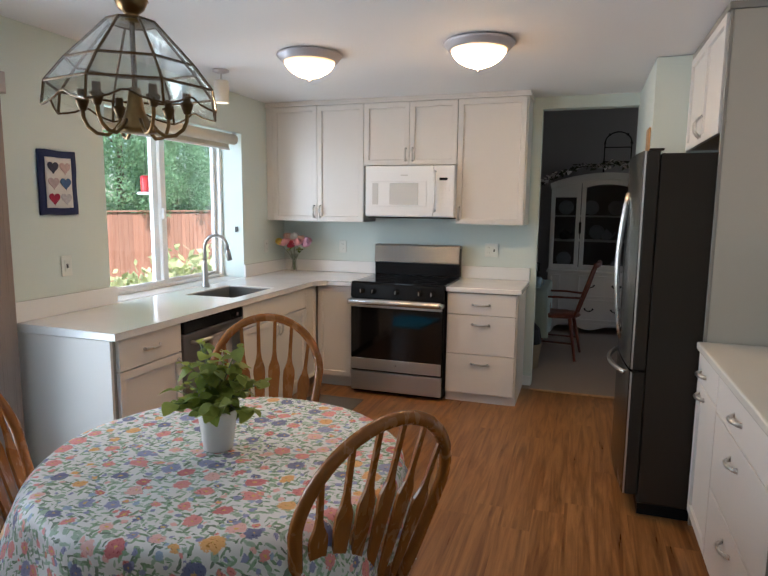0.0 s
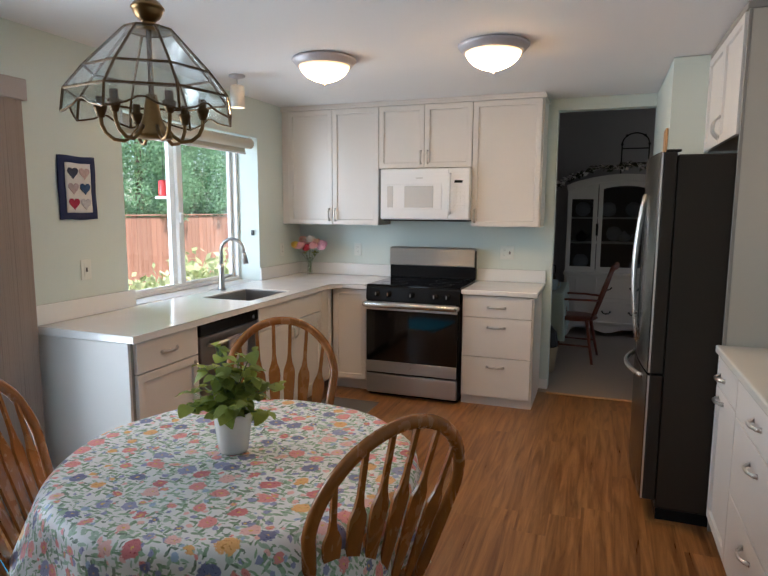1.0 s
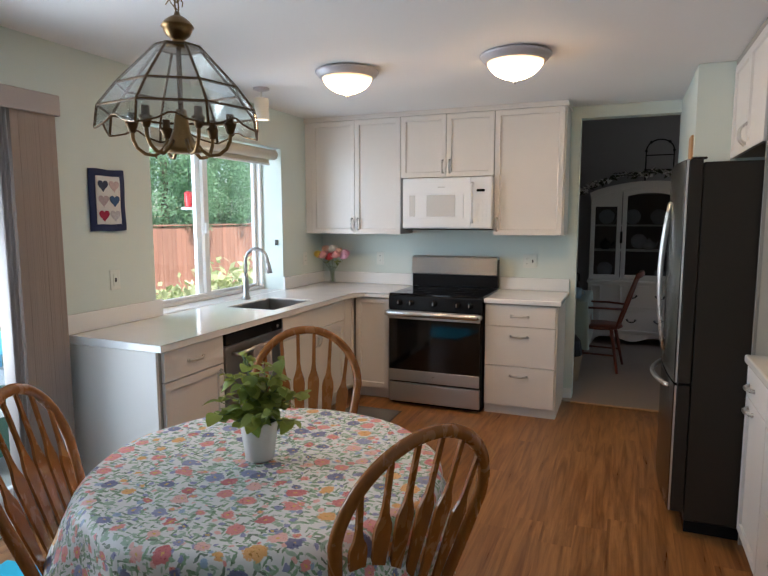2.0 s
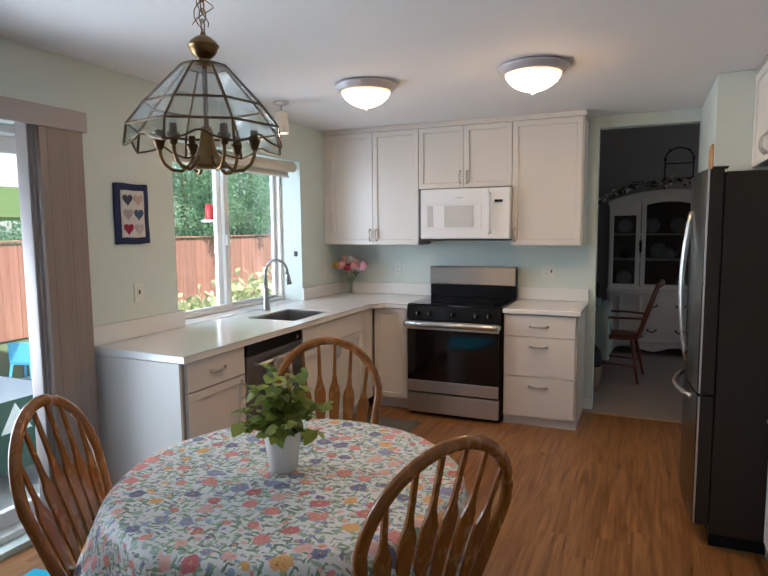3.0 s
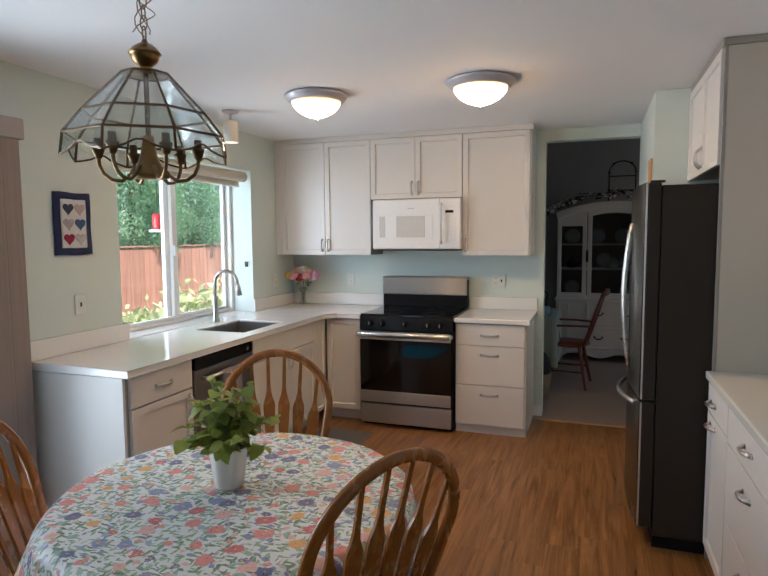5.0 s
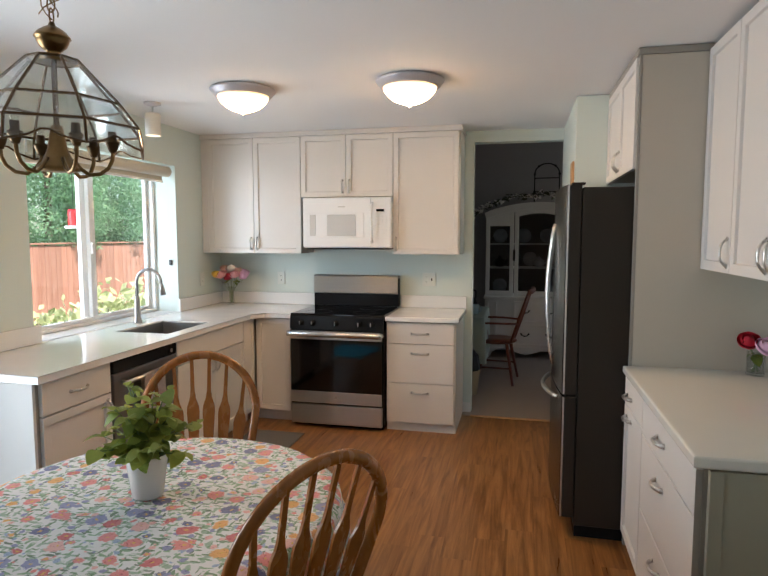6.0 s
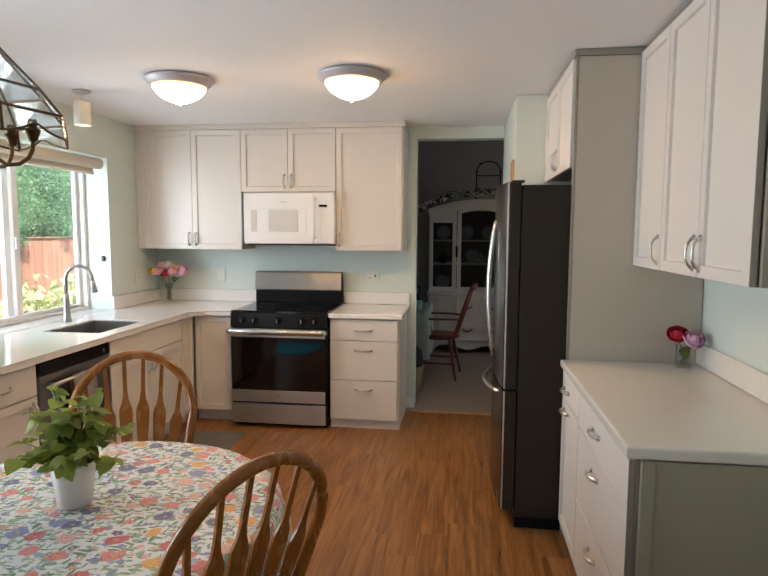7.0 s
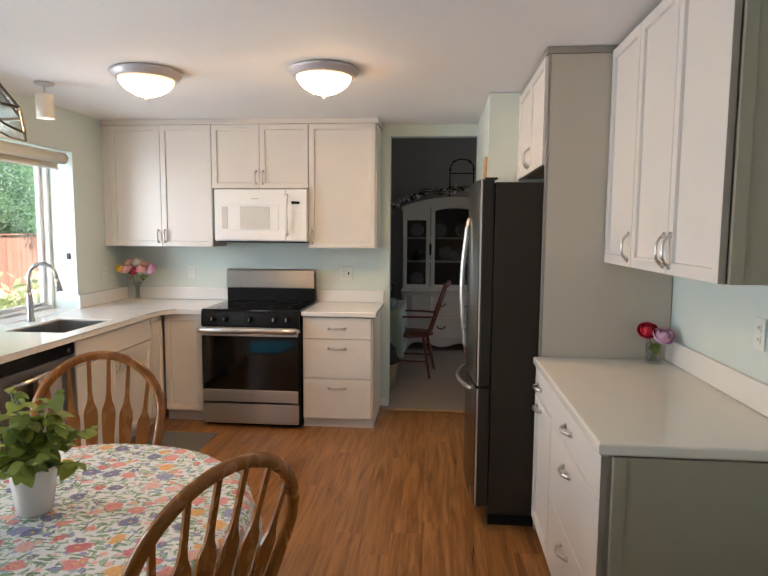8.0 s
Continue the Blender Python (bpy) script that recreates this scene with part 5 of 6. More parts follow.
# ---- flowers ----


def rose(parent, at, r, material, seed, lean):
    """A bloom of cupped petals in three rings."""
    g = random.Random(seed)
    bm = bmesh.new()
    for ring, (count, rad) in enumerate(((3, 0.15), (4, 0.40), (6, 0.70), (7, 1.0))):
        for k in range(count):
            a = 2 * math.pi * (k + 0.5 * ring) / count + g.uniform(-0.2, 0.2)
            grid = []
            for i in range(5):
                u = i / 4
                row = []
                for j in range(5):
                    w = (j / 4 - 0.5)
                    phi = math.pi * (0.14 + 0.5 * u + 0.09 * (3 - ring) * u)
                    d = r * (0.32 + 0.68 * rad) * math.sin(phi) * (1 + (0.0, 0.08, 0.2, 0.34)[ring] * u * u)
                    h = r * (0.62 + 0.05 * (3 - ring)) * (1 - math.cos(phi)) - r * 0.3 * w * w * u
                    aa = a + w * 2.4 / (1 + 0.30 * ring) * math.sin(math.pi * (0.3 + 0.45 * u))
                    row.append(bm.verts.new((at[0] + d * math.cos(aa), at[1] + d * math.sin(aa), at[2] + h + g.uniform(-1, 1) * r * 0.03)))
                grid.append(row)
            for p, q in zip(grid, grid[1:]):
                for j in range(4):
                    bm.faces.new((p[j], p[j + 1], q[j + 1], q[j]))
    lathe(bm, [(0.0, 0.08 * r), (0.30 * r, 0.2 * r), (0.42 * r, 0.5 * r), (0.34 * r, 0.85 * r), (0.0, 1.02 * r)], 10, at)
    bmesh.ops.rotate(bm, verts=bm.verts, cent=at, matrix=Matrix.Rotation(lean, 3, "X") @ Matrix.Rotation(g.uniform(-0.4, 0.4), 3, "Y"))
    return part("bloom", bm, material, parent, smooth=True)


v1 = thing("flower_vase", "tall clear glass vase of mixed pink, yellow and crimson roses", "flowers", pose(0.185, -0.165, 0.917))
part("vase", turned([(0.0, 0.0), (0.032, 0.0), (0.034, 0.01), (0.022, 0.07), (0.020, 0.10), (0.036, 0.165), (0.034, 0.165), (0.017, 0.10), (0.019, 0.07), (0.030, 0.012), (0.0, 0.010)], 28), M_clear, v1, "clear flared glass vase", True)
for k, (dx, dy, dz, r, c) in enumerate(((-0.085, -0.02, 0.235, 0.034, "yellow"), (-0.045, 0.01, 0.268, 0.036, "peach"), (-0.03, -0.04, 0.235, 0.038, "pink"), (0.005, 0.0, 0.275, 0.036, "white"),
                                        (0.02, -0.045, 0.225, 0.036, "crimson"), (0.045, 0.0, 0.255, 0.036, "peach"), (0.05, -0.045, 0.238, 0.036, "pink"), (0.085, -0.005, 0.245, 0.036, "lilac"),
                                        (0.10, -0.03, 0.228, 0.030, "lilac"), (-0.01, 0.03, 0.25, 0.036, "pink"))):
    dx, dy, dz, r = dx * 1.5, dy * 1.5, 0.252 + (dz - 0.235) * 1.4, r * 1.2
    rose(v1, (dx, dy, dz), r, PETALS[c], k, 0.45)
    part("stem", tubed([(dx * 0.08, dy * 0.08, 0.02), (dx * 0.15, dy * 0.15, 0.12), (dx * 0.5, dy * 0.5, 0.19), (dx, dy, dz)], 0.0015, 6), M_stem, v1)
for k in range(8):
    ob = new("leaf", leaves[k % 4])
    ob.parent = v1
    ob.matrix_basis = pose(0.05 * math.cos(k), 0.04 * math.sin(k) - 0.01, 0.20 + 0.01 * (k % 3), 10 * k - 30, 12, 50 * k)
v2 = thing("flower_vase", "small clear glass jar with one red and one mauve rose", "flowers", pose(3.805, -2.185, 0.917))
part("vase", turned([(0.0, 0.0), (0.036, 0.0), (0.038, 0.006), (0.037, 0.11), (0.034, 0.11), (0.034, 0.012), (0.0, 0.010)], 28), M_clear, v2, "clear glass jar", True)
part("water", turned([(0.0, 0.012), (0.033, 0.012), (0.033, 0.075), (0.0, 0.075)], 24), M_clear, v2)
for k, (dx, dy, dz, r, c) in enumerate(((-0.032, 0.012, 0.118, 0.046, "scarlet"), (0.018, -0.028, 0.098, 0.046, "lilac"), (0.058, 0.008, 0.110, 0.036, "lilac"))):
    dx, dz, r = dx * 0.9, dz + 0.018, r * 0.87
    rose(v2, (dx, dy, dz), r, PETALS[c], 30 + k, 0.7)
    part("stem", tubed([(-dx * 0.3, -dy * 0.3, 0.015), (dx * 0.2, dy * 0.2, 0.08), (dx, dy, dz)], 0.003, 6), M_stem, v2)
for k in range(4):
    ob = new("leaf", leaves[k])
    ob.parent = v2
    ob.matrix_basis = pose(0.02 * math.cos(k * 2), 0.02 * math.sin(k * 2), 0.095, -25, 12, 90 * k)

# ---- floor things ----
solid("floor_mat", "thin grey mat on the floor before the sink", "mat", boxed((0.70, -1.72, 0.0), (1.14, -0.86, 0.008), 0.003), M_mat)
solid("turquoise_mat", "flat turquoise foam mat on the floor by the patio door", "mat", boxed((0.0, -0.75, 0.0), (0.62, 0.0, 0.012), 0.004), M_teal, m=pose(0.22, -3.47, 0.0005, 0, 0, 8))

# ---- dining room ----
hu = thing("china_hutch", "cream french-style china hutch with glass doors and arched top", "hutch", pose(2.33, 2.40, 0.006))
HW = 1.30
part("base", boxed((0.0, 0.02, 0.14), (HW, 0.52, 0.74), 0.004), M_hutch, hu)
pts = [(0.0, 0.0), (0.06, 0.0), (0.10, 0.07)] + [(0.10 + (HW - 0.2) * u, 0.085 + 0.035 * math.sin(u * 4 * math.pi)) for u in [i / 16 for i in range(1, 16)]] + [(HW - 0.10, 0.07), (HW - 0.06, 0.0), (HW, 0.0), (HW, 0.139), (0.0, 0.139)]
part("apron", outline(bmesh.new(), pts, 0.02, 0.05), M_hutch, hu)
part("waist", boxed((-0.015, 0.0, 0.741), (HW + 0.015, 0.53, 0.775), 0.008, 2), M_hutch, hu)
for r, (z0, z1) in enumerate(((0.17, 0.43), (0.46, 0.72))):
    for x0, x1 in ((0.03, 0.15), (0.36, 0.94), (0.96, 1.27)):
        d = part("drawer", shaker(x1 - x0, z1 - z0, 0.02, 0.018), M_hutch, hu, m=pose(x0, 0.02, z0))
        if x0 == 0.36:
            for hx in (0.14, 0.44):
                part("handle", tubed([(hx - 0.05, -0.02, 0.15), (hx - 0.03, -0.035, 0.125), (hx, -0.038, 0.12), (hx + 0.03, -0.035, 0.125), (hx + 0.05, -0.02, 0.15)], [0.012, 0.006, 0.009, 0.006, 0.012], 8), M_iron, d, "dark bail handle", True)


def arch(x):
    return 1.80 + 0.13 * math.sin(math.pi * max(0.0, min(1.0, x / HW))) ** 0.8


bm = bmesh.new()
part("back_panel", boxed((0.0, 0.47, 0.777), (HW, 0.50, 1.80)), M_hutchback, hu, "grey-brown back panel darkened for the unlit interior")
box(bm, (0.0, 0.14, 0.777), (0.03, 0.47, 1.80))
box(bm, (HW - 0.03, 0.14, 0.777), (HW, 0.47, 1.80))
part("cabinet_box", bm, M_hutch, hu)
top_pts = [(HW * i / 20, arch(HW * i / 20)) for i in range(21)]
part("cornice", outline(bmesh.new(), [(x, z - 0.06) for x, z in top_pts] + [(x * 1.03 - 0.02, z + 0.02) for x, z in reversed(top_pts)], 0.09, 0.50), M_hutch, hu)
for x0, x1 in ((0.0, 0.345), (0.355, 0.945), (0.955, HW)):
    xs = [x0 + (x1 - x0) * i / 10 for i in range(11)]
    bm = bmesh.new()
    box(bm, (x0, 0.11, 0.777), (x0 + 0.05, 0.139, arch(x0) - 0.062), 0.003)
    box(bm, (x1 - 0.05, 0.11, 0.777), (x1, 0.139, arch(x1) - 0.062), 0.003)
    box(bm, (x0 + 0.05, 0.11, 0.777), (x1 - 0.05, 0.139, 0.84), 0.003)
    outline(bm, [(x, arch(x) - 0.062) for x in xs] + [(x, min(arch(x0), arch(x1)) - 0.145 + (0.055 * math.sin(math.pi * (x - x0) / (x1 - x0)) if x0 > 0.3 and x1 < 1 else 0)) for x in reversed(xs)], 0.111, 0.138)
    d = part("door", bm, M_hutch, hu)
    part("pane", boxed((x0 + 0.045, 0.122, 0.83), (x1 - 0.045, 0.126, min(arch(x0), arch(x1)) - 0.10)), M_case, d)
part("latch", boxed((0.336, 0.10, 1.22), (0.364, 0.109, 1.36), 0.003), M_iron, hu)
for z in (1.12, 1.42):
    part("shelf", boxed((0.031, 0.145, z), (HW - 0.031, 0.468, z + 0.018), 0.002), M_hutch, hu)
for k, (x, z) in enumerate(((0.17, 1.44), (0.47, 1.44), (0.76, 1.44), (0.55, 1.14), (0.17, 0.79))):
    p = turned([(0.0, 0.0), (0.05, 0.004), (0.09, 0.018), (0.092, 0.022), (0.05, 0.010), (0.0, 0.006)], 28)
    solid("china_plate", "blue-grey patterned plate standing in the hutch", "plate", p, M_china, True, group="plates in the hutch", m=pose(2.33 + x, 2.82, z + 0.006 + 0.09, 78, 0, 0))
for k, (x, z) in enumerate(((0.17, 1.14), (0.66, 1.14), (0.80, 0.795))):
    tp_ = thing("teapot", "dark glazed teapot standing in the hutch", "teapot", pose(2.33 + x, 2.66, z + 0.006), "pots in the hutch")
    part("pot", turned([(0.0, 0.0), (0.04, 0.0), (0.07, 0.04), (0.065, 0.085), (0.03, 0.11), (0.0, 0.112)], 24), M_china if k else M_iron, tp_, smooth=True)
    part("lid", turned([(0.032, 0.111), (0.02, 0.122), (0.008, 0.126), (0.012, 0.138), (0.0, 0.142)], 20), M_china if k else M_iron, tp_, smooth=True)
    part("spout", tubed([(0.055, 0, 0.04), (0.085, 0, 0.06), (0.10, 0, 0.10)], [0.014, 0.010, 0.007], 8), M_china if k else M_iron, tp_, smooth=True)

gr = thing("leaf_garland", "garland of cream flowers and leaves draped over the hutch", "garland", pose(2.33, 2.46, 1.87))
g = random.Random(5)
vine = [(-0.16 + 1.3 * u, -0.02 + 0.03 * math.sin(9 * u), (arch(HW * max(0, -0.16 + 1.3 * u) / HW) - 1.80) + 0.035 + 0.015 * math.sin(21 * u) - (0.14 * (1 - u / 0.13) if u < 0.13 else 0)) for u in [i / 40 for i in range(41)]]
part("vine", tubed(vine, 0.006, 6), M_dry, gr)
gleaf = [mesh_only("leaf", leaf_mesh(l, w, 0.3), m) for l, w, m in ((0.07, 0.035, M_dry), (0.055, 0.045, PETALS["white"]), (0.06, 0.05, PETALS["white"]), (0.08, 0.04, M_dry))]
for k in range(200):
    p = vine[g.randrange(41)]
    ob = new("leaf", gleaf[k % 4])
    ob.parent = gr
    ob.matrix_basis = Matrix.Translation((p[0] + g.uniform(-0.02, 0.02), p[1] + g.uniform(-0.03, 0.02), p[2] + g.uniform(-0.015, 0.025))) @ Euler((g.uniform(-0.6, 0.9), g.uniform(-0.8, 0.8), g.uniform(0, 6.28))).to_matrix().to_4x4()

rk = thing("iron_rack", "black iron arched rack standing on top of the hutch", "rack", pose(3.065, 2.68, 1.952))
part("hoop", tubed([(-0.15, 0, 0.0), (-0.15, 0, 0.32)] + [(-0.15 * math.cos(a), 0, 0.36 + 0.13 * math.sin(a)) for a in [math.pi * i / 14 for i in range(15)]] + [(0.15, 0, 0.32), (0.15, 0, 0.0)], 0.008, 8), M_iron, rk, smooth=True)
for z in (0.14, 0.31):
    part("bar", tubed([(-0.15, 0, z), (0.15, 0, z)], 0.007, 8), M_iron, rk)
for x, z in ((-0.15, 0.14), (0.15, 0.14), (-0.15, 0.36), (0.15, 0.36), (-0.10, 0.46), (0.10, 0.46)):
    part("knob", turned([(0.0, -0.018), (0.012, -0.012), (0.018, 0.0), (0.012, 0.012), (0.0, 0.018)], 12, (x, 0, z)), M_iron, rk, smooth=True)

dt = thing("side_table", "dining table under a sage green cloth in the next room", "table", pose(1.85, 1.30, 0.006))
part("tabletop", boxed((-0.55, -0.45, 0.69), (0.55, 0.45, 0.715)), M_darkwood, dt)
for x in (-0.48, 0.48):
    for y in (-0.38, 0.38):
        part("leg", tubed([(x, y, 0), (x, y, 0.69)], [0.02, 0.03], 8), M_darkwood, dt)
bm = bmesh.new()
loopz = []
for lev, (grow, z) in enumerate(((0.0, 0.723), (0.012, 0.715), (0.016, 0.60), (0.02, 0.42), (0.024, 0.25))):
    row, n = [], 96
    for i in range(n):
        s = i / n * 4
        side, u = int(s), s - int(s)
        x, y = ((-1 + 2 * u, -1), (1, -1 + 2 * u), (1 - 2 * u, 1), (-1, 1 - 2 * u))[side]
        w = 1 + (0.02 * math.sin(i * 0.8) if lev > 1 else 0) * lev / 3
        row.append(bm.verts.new((x * (0.555 + grow) * w, y * (0.455 + grow) * w, z)))
    loopz.append(row)
bm.faces.new(loopz[0])
for a, b in zip(loopz, loopz[1:]):
    for i in range(96):
        bm.faces.new((a[i], a[(i + 1) % 96], b[(i + 1) % 96], b[i]))
solid("sage_tablecloth", "sage green cloth hanging over the dining table", "tablecloth", bm, M_sage, True, m=pose(1.85, 1.30, 0.006))
mg = thing("mug", "pale blue ceramic cup on the dining table", "cup", pose(2.305, 1.06, 0.731))
part("cup", turned([(0.0, 0.0), (0.038, 0.0), (0.045, 0.10), (0.041, 0.10), (0.035, 0.008), (0.0, 0.008)], 24), M_mug, mg, smooth=True)
part("handle", tubed([(0.04, 0, 0.02), (0.065, 0, 0.035), (0.066, 0, 0.07), (0.043, 0, 0.085)], 0.005, 8), M_mug, mg, smooth=True)
kt = thing("kettle", "black kettle on the dining table", "kettle", pose(2.24, 1.28, 0.731))
part("body", turned([(0.0, 0.0), (0.08, 0.0), (0.085, 0.06), (0.06, 0.15), (0.0, 0.165)], 24), M_iron, kt, smooth=True)
part("handle", tubed([(-0.06, 0, 0.14), (-0.06, 0, 0.22), (0, 0, 0.25), (0.06, 0, 0.22), (0.06, 0, 0.14)], 0.008, 8), M_iron, kt, smooth=True)
bk = thing("waste_basket", "small woven basket holding a dark bag by the doorway", "basket", pose(2.27, 0.62, 0.006))
part("basket", turned([(0.0, 0.0), (0.10, 0.0), (0.13, 0.24), (0.12, 0.24), (0.095, 0.01), (0.0, 0.01)], 28), M_basket, bk, smooth=True)
part("bag", turned([(0.0, 0.15), (0.11, 0.18), (0.13, 0.26), (0.11, 0.38), (0.05, 0.45), (0.0, 0.46)], 14), M_iron, bk, "dark bag in the basket")

wc = thing("armchair", "dark cherry windsor armchair drawn out from the dining table", "chair", pose(2.52, 1.22, 0.006, 0, 0, 84))
st = turned([(0.0, 0.42), (0.20, 0.42), (0.225, 0.435), (0.21, 0.455), (0.0, 0.445)], 30)
part("seat", st, M_darkwood, wc, smooth=True)
lz = lambda z: -0.18 - 0.32 * (z - 0.45)
for x in (-0.16, 0.16):
    part("post", tubed([(x, lz(0.44), 0.44), (x * 1.15, lz(0.70), 0.70), (x * 1.2, lz(0.98), 0.98)], [0.014, 0.017, 0.012], 8), M_darkwood, wc, smooth=True)
    part("arm", tubed([(x * 1.15, lz(0.64), 0.64), (x * 1.5, -0.05, 0.645), (x * 1.55, 0.17, 0.64)], 0.016, 8, flat=0.7), M_darkwood, wc, smooth=True)
    part("arm_post", tubed([(x * 1.2, 0.12, 0.45), (x * 1.5, 0.14, 0.64)], 0.011, 8), M_darkwood, wc)
for i in range(5):
    x = -0.10 + 0.05 * i
    part("spindle", tubed([(x, lz(0.44), 0.44), (x * 1.3, lz(0.95), 0.95)], 0.007, 6), M_darkwood, wc)
part("crest", tubed([(-0.20, lz(0.97), 0.965), (-0.1, lz(0.98) - 0.03, 0.975), (0, lz(0.98) - 0.04, 0.98), (0.1, lz(0.98) - 0.03, 0.975), (0.20, lz(0.97), 0.965)], 0.03, 8, flat=0.4, up=(0, 1, 0)), M_darkwood, wc, smooth=True)
for sx in (-1, 1):
    for sy in (-1, 1):
        part("leg", tubed([(0.13 * sx, 0.13 * sy, 0.43), (0.22 * sx, 0.21 * sy, 0.0)], [0.019, 0.013], 8), M_darkwood, wc)
    part("stretcher", tubed([(0.185 * sx, -0.175, 0.17), (0.185 * sx, 0.175, 0.17)], 0.010, 8), M_darkwood, wc)

# ---- outdoors ----
GZ = -0.15
solid("ground", "green lawn with worn patches", "lawn", boxed((-400, -400, GZ - 0.5), (400, 400, GZ)), M_grass, kind="structure")
solid("patio", "pale concrete patio slab outside the door", "patio", boxed((-3.65, -9, GZ + 0.001), (-0.285, 1.5, GZ + 0.05), 0.01), M_patio, kind="structure")

FX, FZ = -6.1, 1.47
fn = thing("fence", "reddish cedar board fence along the garden", "fence", pose(FX, 0, GZ))
board = [mesh_only("board", boxed((0, 0, 0.03), (0.02, 0.138, h), 0.003), M_fence, False) for h in (1.50, 1.512, 1.49)]
g = random.Random(3)
for i in range(146):
    ob = new("board", board[g.randrange(3)])
    ob.parent = fn
    ob.matrix_basis = pose(g.uniform(-0.004, 0.004), -8.0 + i * 0.142, 0, 0, 0, 0)
for z in (0.35, 1.25):
    part("rail", boxed((-0.05, -8.0, z), (-0.008, 12.7, z + 0.09)), M_fence, fn)
part("cap", boxed((-0.03, -8.0, 1.516), (0.05, 12.7, 1.548), 0.004), M_fence, fn)
for i in range(9):
    part("post", boxed((-0.14, -8.0 + i * 2.4, 0.0), (-0.052, -7.91 + i * 2.4, 1.50)), M_fence, fn)


def foliage(points, size, seed):
    """Many small leaf sprays, each a bent pair of quads, at the given places."""
    r = np.random.RandomState(seed)
    n = len(points)
    d1 = r.normal(size=(n, 3))
    d1 /= np.linalg.norm(d1, axis=1, keepdims=True)
    d2 = np.cross(d1, r.normal(size=(n, 3)))
    d2 /= np.linalg.norm(d2, axis=1, keepdims=True)
    s = size * r.uniform(0.6, 1.4, size=(n, 1))
    base = np.asarray(points)
    verts = np.stack([base, base + d1 * s * 0.5 + d2 * s * 0.28, base + d1 * s, base + d1 * s * 0.5 - d2 * s * 0.28], 1).reshape(-1, 3)
    faces = np.arange(n * 4).reshape(-1, 4)
    data = bpy.data.meshes.new("foliage")
    data.from_pydata(verts.tolist(), [], faces.tolist())
    return data


def conifer(x, y, base, height, radius, seed, mat, label, count=16000, z0=0.3):
    tr = thing("tree", label, "tree", pose(x, y, GZ), "garden trees")
    part("trunk", tubed([(0, 0, 0), (0.03, 0, height * 0.4), (0, 0, height * 0.92)], [0.12, 0.08, 0.015], 10), M_bark, tr, smooth=True)
    r = np.random.RandomState(seed)
    for i in range(7):
        z = z0 + (height - z0) * (0.1 + 0.12 * i)
        a = 2.4 * i
        part("limb", tubed([(0, 0, z), (0.5 * radius * math.cos(a), 0.5 * radius * math.sin(a), z + 0.25)], [0.03, 0.008], 6), M_bark, tr)
    u = r.uniform(0, 1, count)
    z = z0 + (height - z0) * u
    env = radius * np.clip(1.25 * (1 - u) ** 0.55, 0, 1) * np.clip(0.55 + u * 4, 0, 1)
    a = r.uniform(0, 2 * np.pi, count)
    lump = 1 + 0.16 * np.sin(5 * a + 6 * u + seed) + 0.12 * np.sin(11 * a - 17 * u) + 0.10 * np.sin(31 * u + 3 * a)
    rad = env * lump * np.sqrt(r.uniform(0.35, 1.0, count))
    data = foliage(np.stack([rad * np.cos(a), rad * np.sin(a), z], 1), 0.085 if count < 20000 else 0.06, seed)
    data.materials.append(mat)
    ob = new("crown", data)
    ob.parent = tr
    return tr


conifer(-6.95, 5.55, 0, 6.2, 1.2, 1, M_hedge, "dense green arborvitae rising behind the fence", 60000, 1.25)
conifer(-6.95, 7.35, 0, 6.4, 1.05, 2, M_hedge, "dense green arborvitae rising behind the fence", 60000, 1.3)
conifer(-10.5, 13.0, 0, 7.0, 2.4, 3, M_hedge, "tall dark green tree behind the fence")
conifer(-11.0, 6.5, 0, 7.5, 2.6, 4, M_hedge, "tall dark green tree behind the fence")
conifer(-10.0, 2.2, 0, 6.5, 2.2, 5, M_hedge, "tall dark green tree behind the fence")
conifer(-10.5, -2.2, 0, 6.8, 2.4, 6, M_hedge, "tall dark green tree behind the fence")


def shrub(x, y, h, rad, seed, mat, label, size, count):
    sh = thing("shrub", label, "shrub", pose(x, y, GZ), "garden shrubs")
    for i in range(6):
        a = i * 1.05
        part("stem", tubed([(0, 0, 0), (0.3 * rad * math.cos(a), 0.3 * rad * math.sin(a), 0.4 * h), (0.6 * rad * math.cos(a), 0.6 * rad * math.sin(a), 0.8 * h)], [0.015, 0.01, 0.004], 6), M_bark, sh)
    r = np.random.RandomState(seed)
    a, q, u = r.uniform(0, 2 * np.pi, count), np.arccos(r.uniform(-0.3, 1, count)), r.uniform(0.45, 1.0, count) ** 0.5
    k = u * (1 + 0.2 * np.sin(6 * a + seed) + 0.15 * np.sin(7 * q + 3 * a))
    data = foliage(np.stack([rad * k * np.sin(q) * np.cos(a), rad * k * np.sin(q) * np.sin(a), 0.3 * h + 0.7 * h * k * np.cos(q)], 1), size, seed)
    data.materials.append(mat)
    ob = new("crown", data)
    ob.parent = sh


shrub(-2.5, 0.75, 0.80, 0.5, 11, M_lime, "bright lime-leaved shrub in the bed under the window", 0.13, 800)
shrub(-2.55, 1.75, 0.95, 0.6, 12, M_lime, "bright lime-leaved shrub in the bed under the window", 0.13, 900)
shrub(-2.7, 2.95, 1.0, 0.65, 13, M_lime, "bright lime-leaved shrub in the bed under the window", 0.13, 900)
shrub(-6.9, 8.75, 2.35, 0.7, 14, M_bloom, "white flowering shrub in full sun behind the fence", 0.11, 3200)

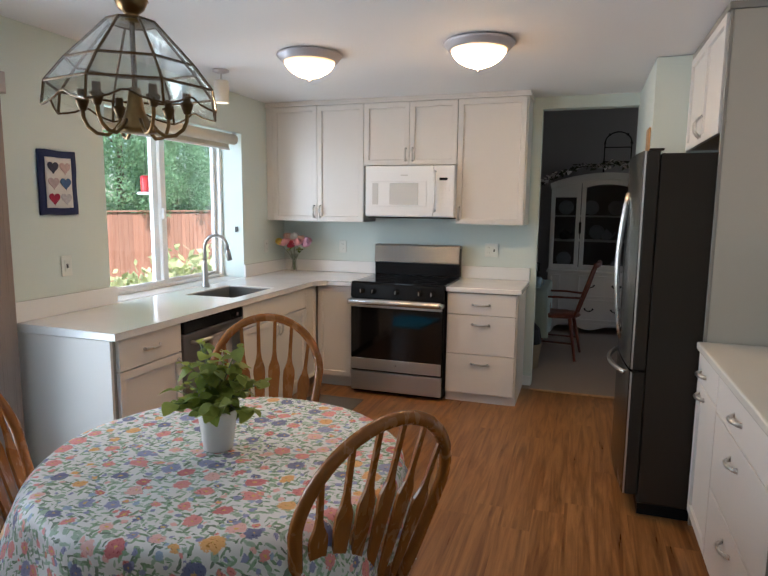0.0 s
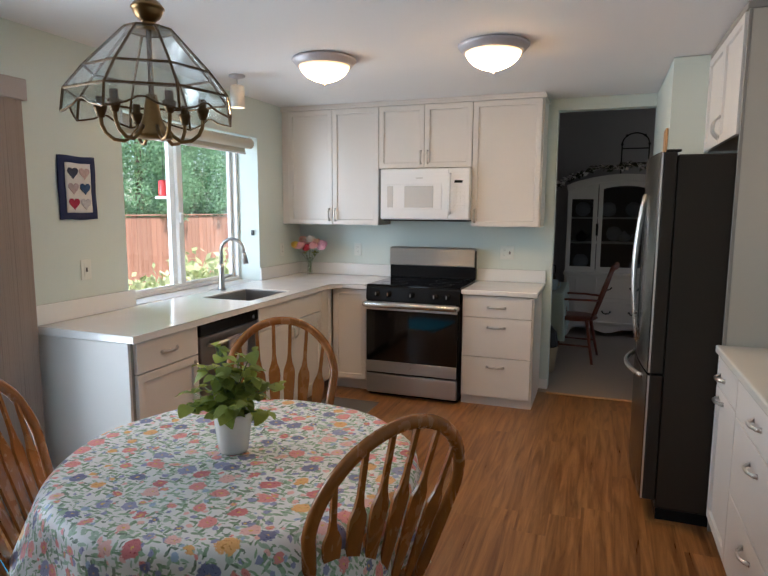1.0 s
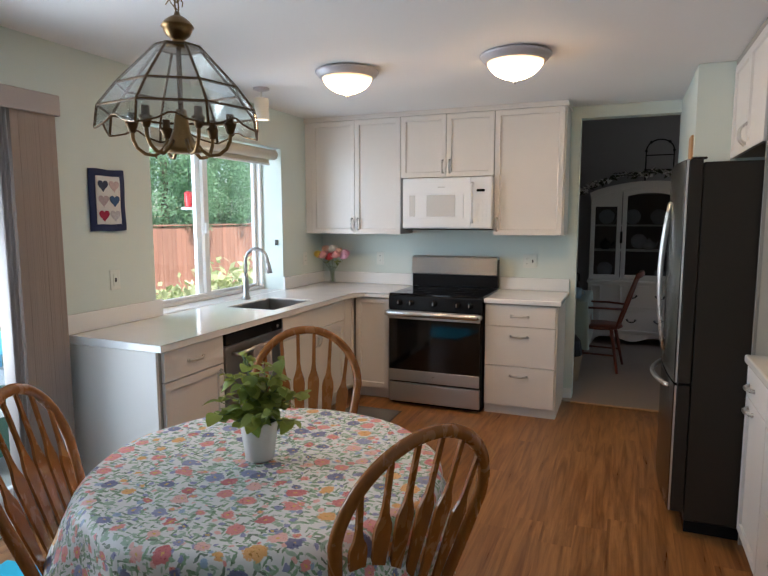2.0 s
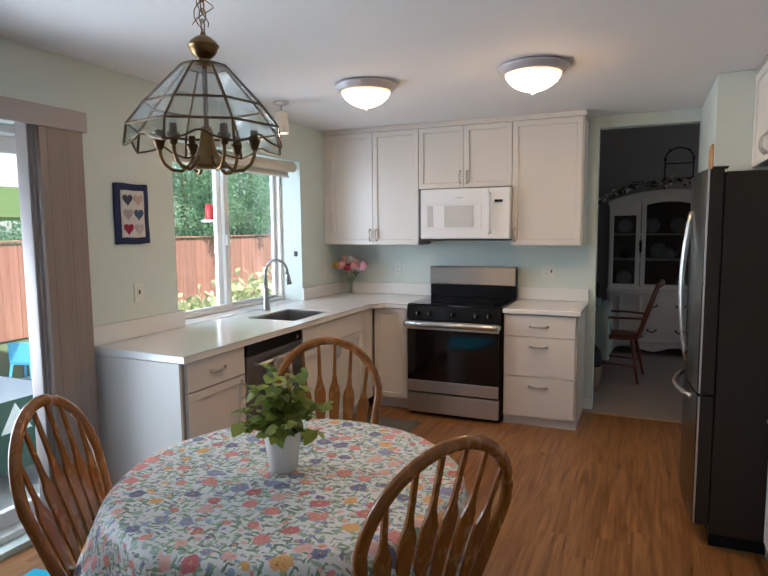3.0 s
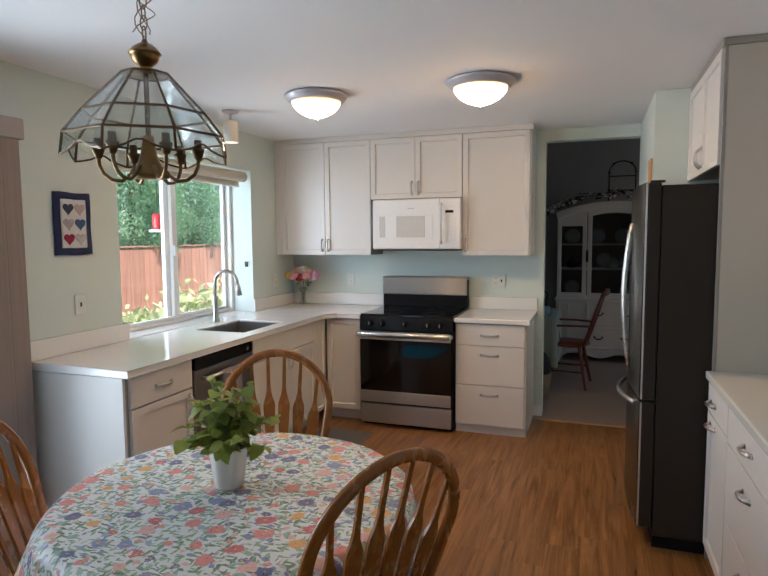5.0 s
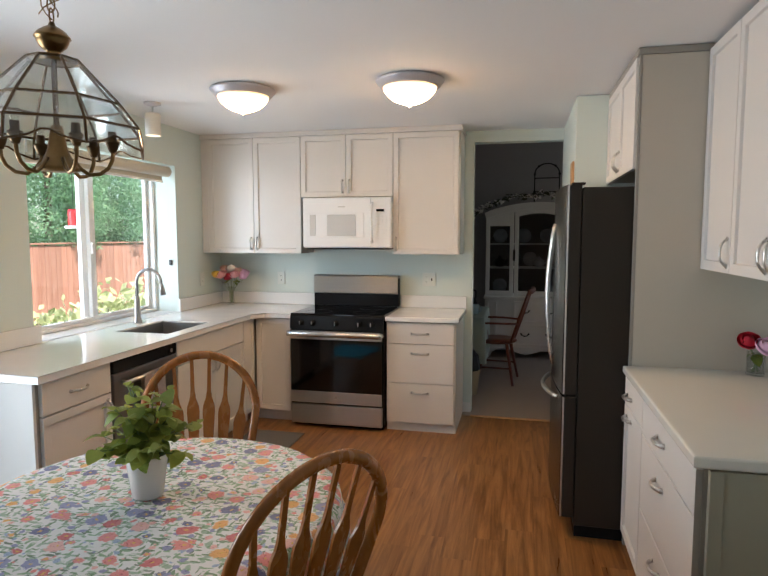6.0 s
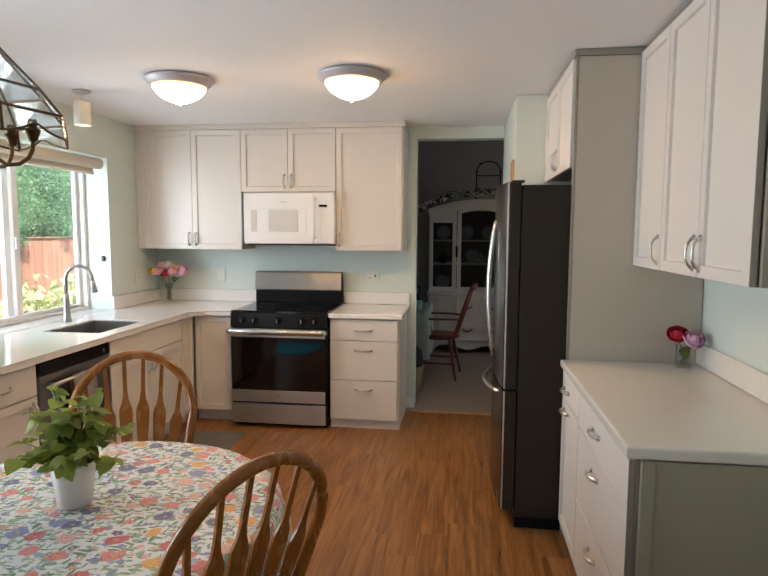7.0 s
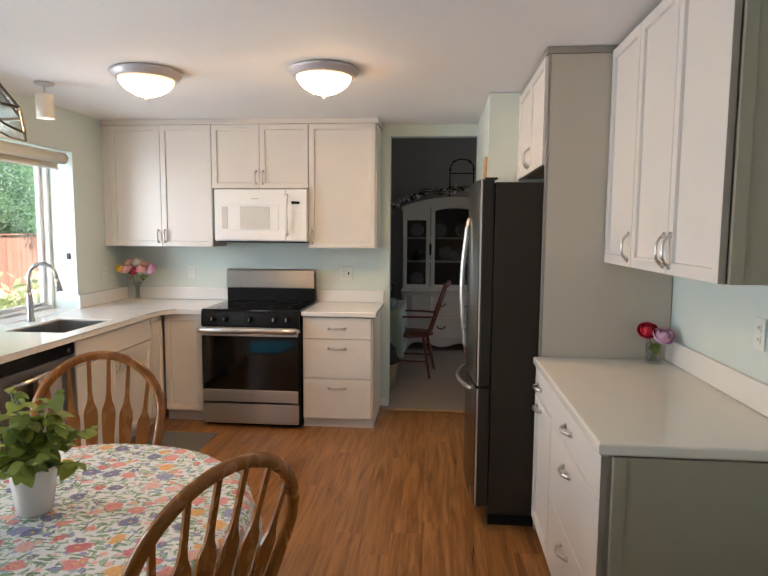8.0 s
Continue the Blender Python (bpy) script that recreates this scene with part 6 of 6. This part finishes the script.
fd = thing("bird_feeder", "red hummingbird feeder with a white base hanging outside", "feeder", pose(-0.62, -1.16, 1.60))
part("bottle", turned([(0.0, 0.02), (0.038, 0.02), (0.040, 0.03), (0.040, 0.135), (0.030, 0.15), (0.0, 0.152)], 24), M_red, fd, "red nectar bottle", True)
part("base", turned([(0.0, 0.0), (0.06, 0.0), (0.072, 0.010), (0.06, 0.022), (0.0, 0.022)], 24), M_canvas, fd, "white feeding tray", True)
part("hanger", tubed([(0, 0, 0.15), (0, 0, 1.004)], 0.002, 6), M_iron, fd)

gz = thing("canopy_tent", "white garden canopy with a green valance on thin posts", "canopy", pose(-4.25, -2.05, GZ))
S = 1.6
bm = bmesh.new()
cs = [bm.verts.new((x * S, y * S, 2.10)) for x, y in ((-1, -1), (1, -1), (1, 1), (-1, 1))]
ap = bm.verts.new((0, 0, 3.25))
for i in range(4):
    bm.faces.new((cs[i], cs[(i + 1) % 4], ap))
bmesh.ops.solidify(bm, geom=bm.faces[:], thickness=0.01)
part("roof", bm, M_canvas, gz, "white canvas roof")
for x0, y0, x1, y1 in ((-S, -S, S, -S + 0.012), (-S, S - 0.012, S, S), (-S, -S + 0.013, -S + 0.012, S - 0.013), (S - 0.012, -S + 0.013, S, S - 0.013)):
    part("valance", boxed((x0, y0, 1.82), (x1, y1, 2.095)), M_green, gz, "green canvas valance")
for x in (-1, 1):
    for y in (-1, 1):
        part("post", boxed((x * (S - 0.04) - 0.018, y * (S - 0.04) - 0.018, 0.0), (x * (S - 0.04) + 0.018, y * (S - 0.04) + 0.018, 2.08)), M_fixture, gz)

pt = thing("patio_table", "folding patio table with a dark green cloth", "table", pose(-1.26, -3.05, GZ + 0.05))
part("tabletop", boxed((-0.42, -0.62, 0.575), (0.42, 0.62, 0.60), 0.006), M_canvas, pt, "pale tabletop")
for y in (-0.5, 0.5):
    part("leg", tubed([(-0.36, y, 0), (0.36, y, 0.575)], 0.012, 8), M_fixture, pt)
    part("leg", tubed([(0.36, y, 0), (-0.36, y, 0.575)], 0.012, 8), M_fixture, pt)
bm = bmesh.new()
for a, b in (((0.424, -0.63, 0.15), (0.430, 0.63, 0.599)), ((-0.430, -0.63, 0.15), (-0.424, 0.63, 0.599)), ((-0.424, 0.624, 0.15), (0.424, 0.63, 0.599)), ((-0.424, -0.63, 0.15), (0.424, -0.624, 0.599))):
    box(bm, a, b)
pc = thing("patio_cloth", "dark green cloth skirt with white triangles round the patio table", "tablecloth", pose(-1.26, -3.05, GZ + 0.05))
part("skirt", bm, M_forest, pc)
for i in range(5):
    y = -0.5 + 0.25 * i
    tri = outline(bmesh.new(), [(y - 0.10, 0.40), (y + 0.10, 0.40), (y, 0.58)], 0.0, 0.003)
    for v in tri.verts:
        v.co = Vector((0.4305 + v.co.y, v.co.x, v.co.z))
    part("triangle", tri, M_canvas, pc, "white cloth triangle")

bc = thing("plastic_chair", "small sky blue moulded plastic chair on the patio", "chair", Matrix.LocRotScale((-3.45, -0.86, GZ + 0.05), Euler((0, 0, radians(200))), (0.56, 0.56, 0.56)))
part("seat", boxed((-0.22, -0.22, 0.36), (0.22, 0.22, 0.40), 0.015, 2), M_blueplastic, bc)
part("backrest", boxed((-0.22, 0.19, 0.40), (0.22, 0.23, 0.80), 0.015, 2), M_blueplastic, bc)
for sx in (-1, 1):
    for sy in (-1, 1):
        part("leg", tubed([(0.19 * sx, 0.19 * sy, 0.37), (0.23 * sx, 0.24 * sy, 0.0)], [0.03, 0.022], 8), M_blueplastic, bc)

# ---- floor planks ----
PW, PL = 0.150, 1.215
plank = mesh_only("plank", boxed((0.0, 0.0, -0.009), (PW, PL, 0.0)), M_plank, False)
g = random.Random(8)
for i in range(26):
    y = -7.6 + g.uniform(-0.9, 0.0)
    while y < 0:
        y0, y1 = max(y, -7.6), min(y + PL, -0.002 if i * PW < 2.3 or i * PW > 3.08 else -0.11)
        if y1 - y0 > 0.05:
            ob = new("plank", plank)
            ob.parent = floor
            ob.matrix_basis = Matrix.LocRotScale((i * PW + 0.006, y0, 0.0), None, (1, (y1 - y0) / PL, 1))
        y += PL
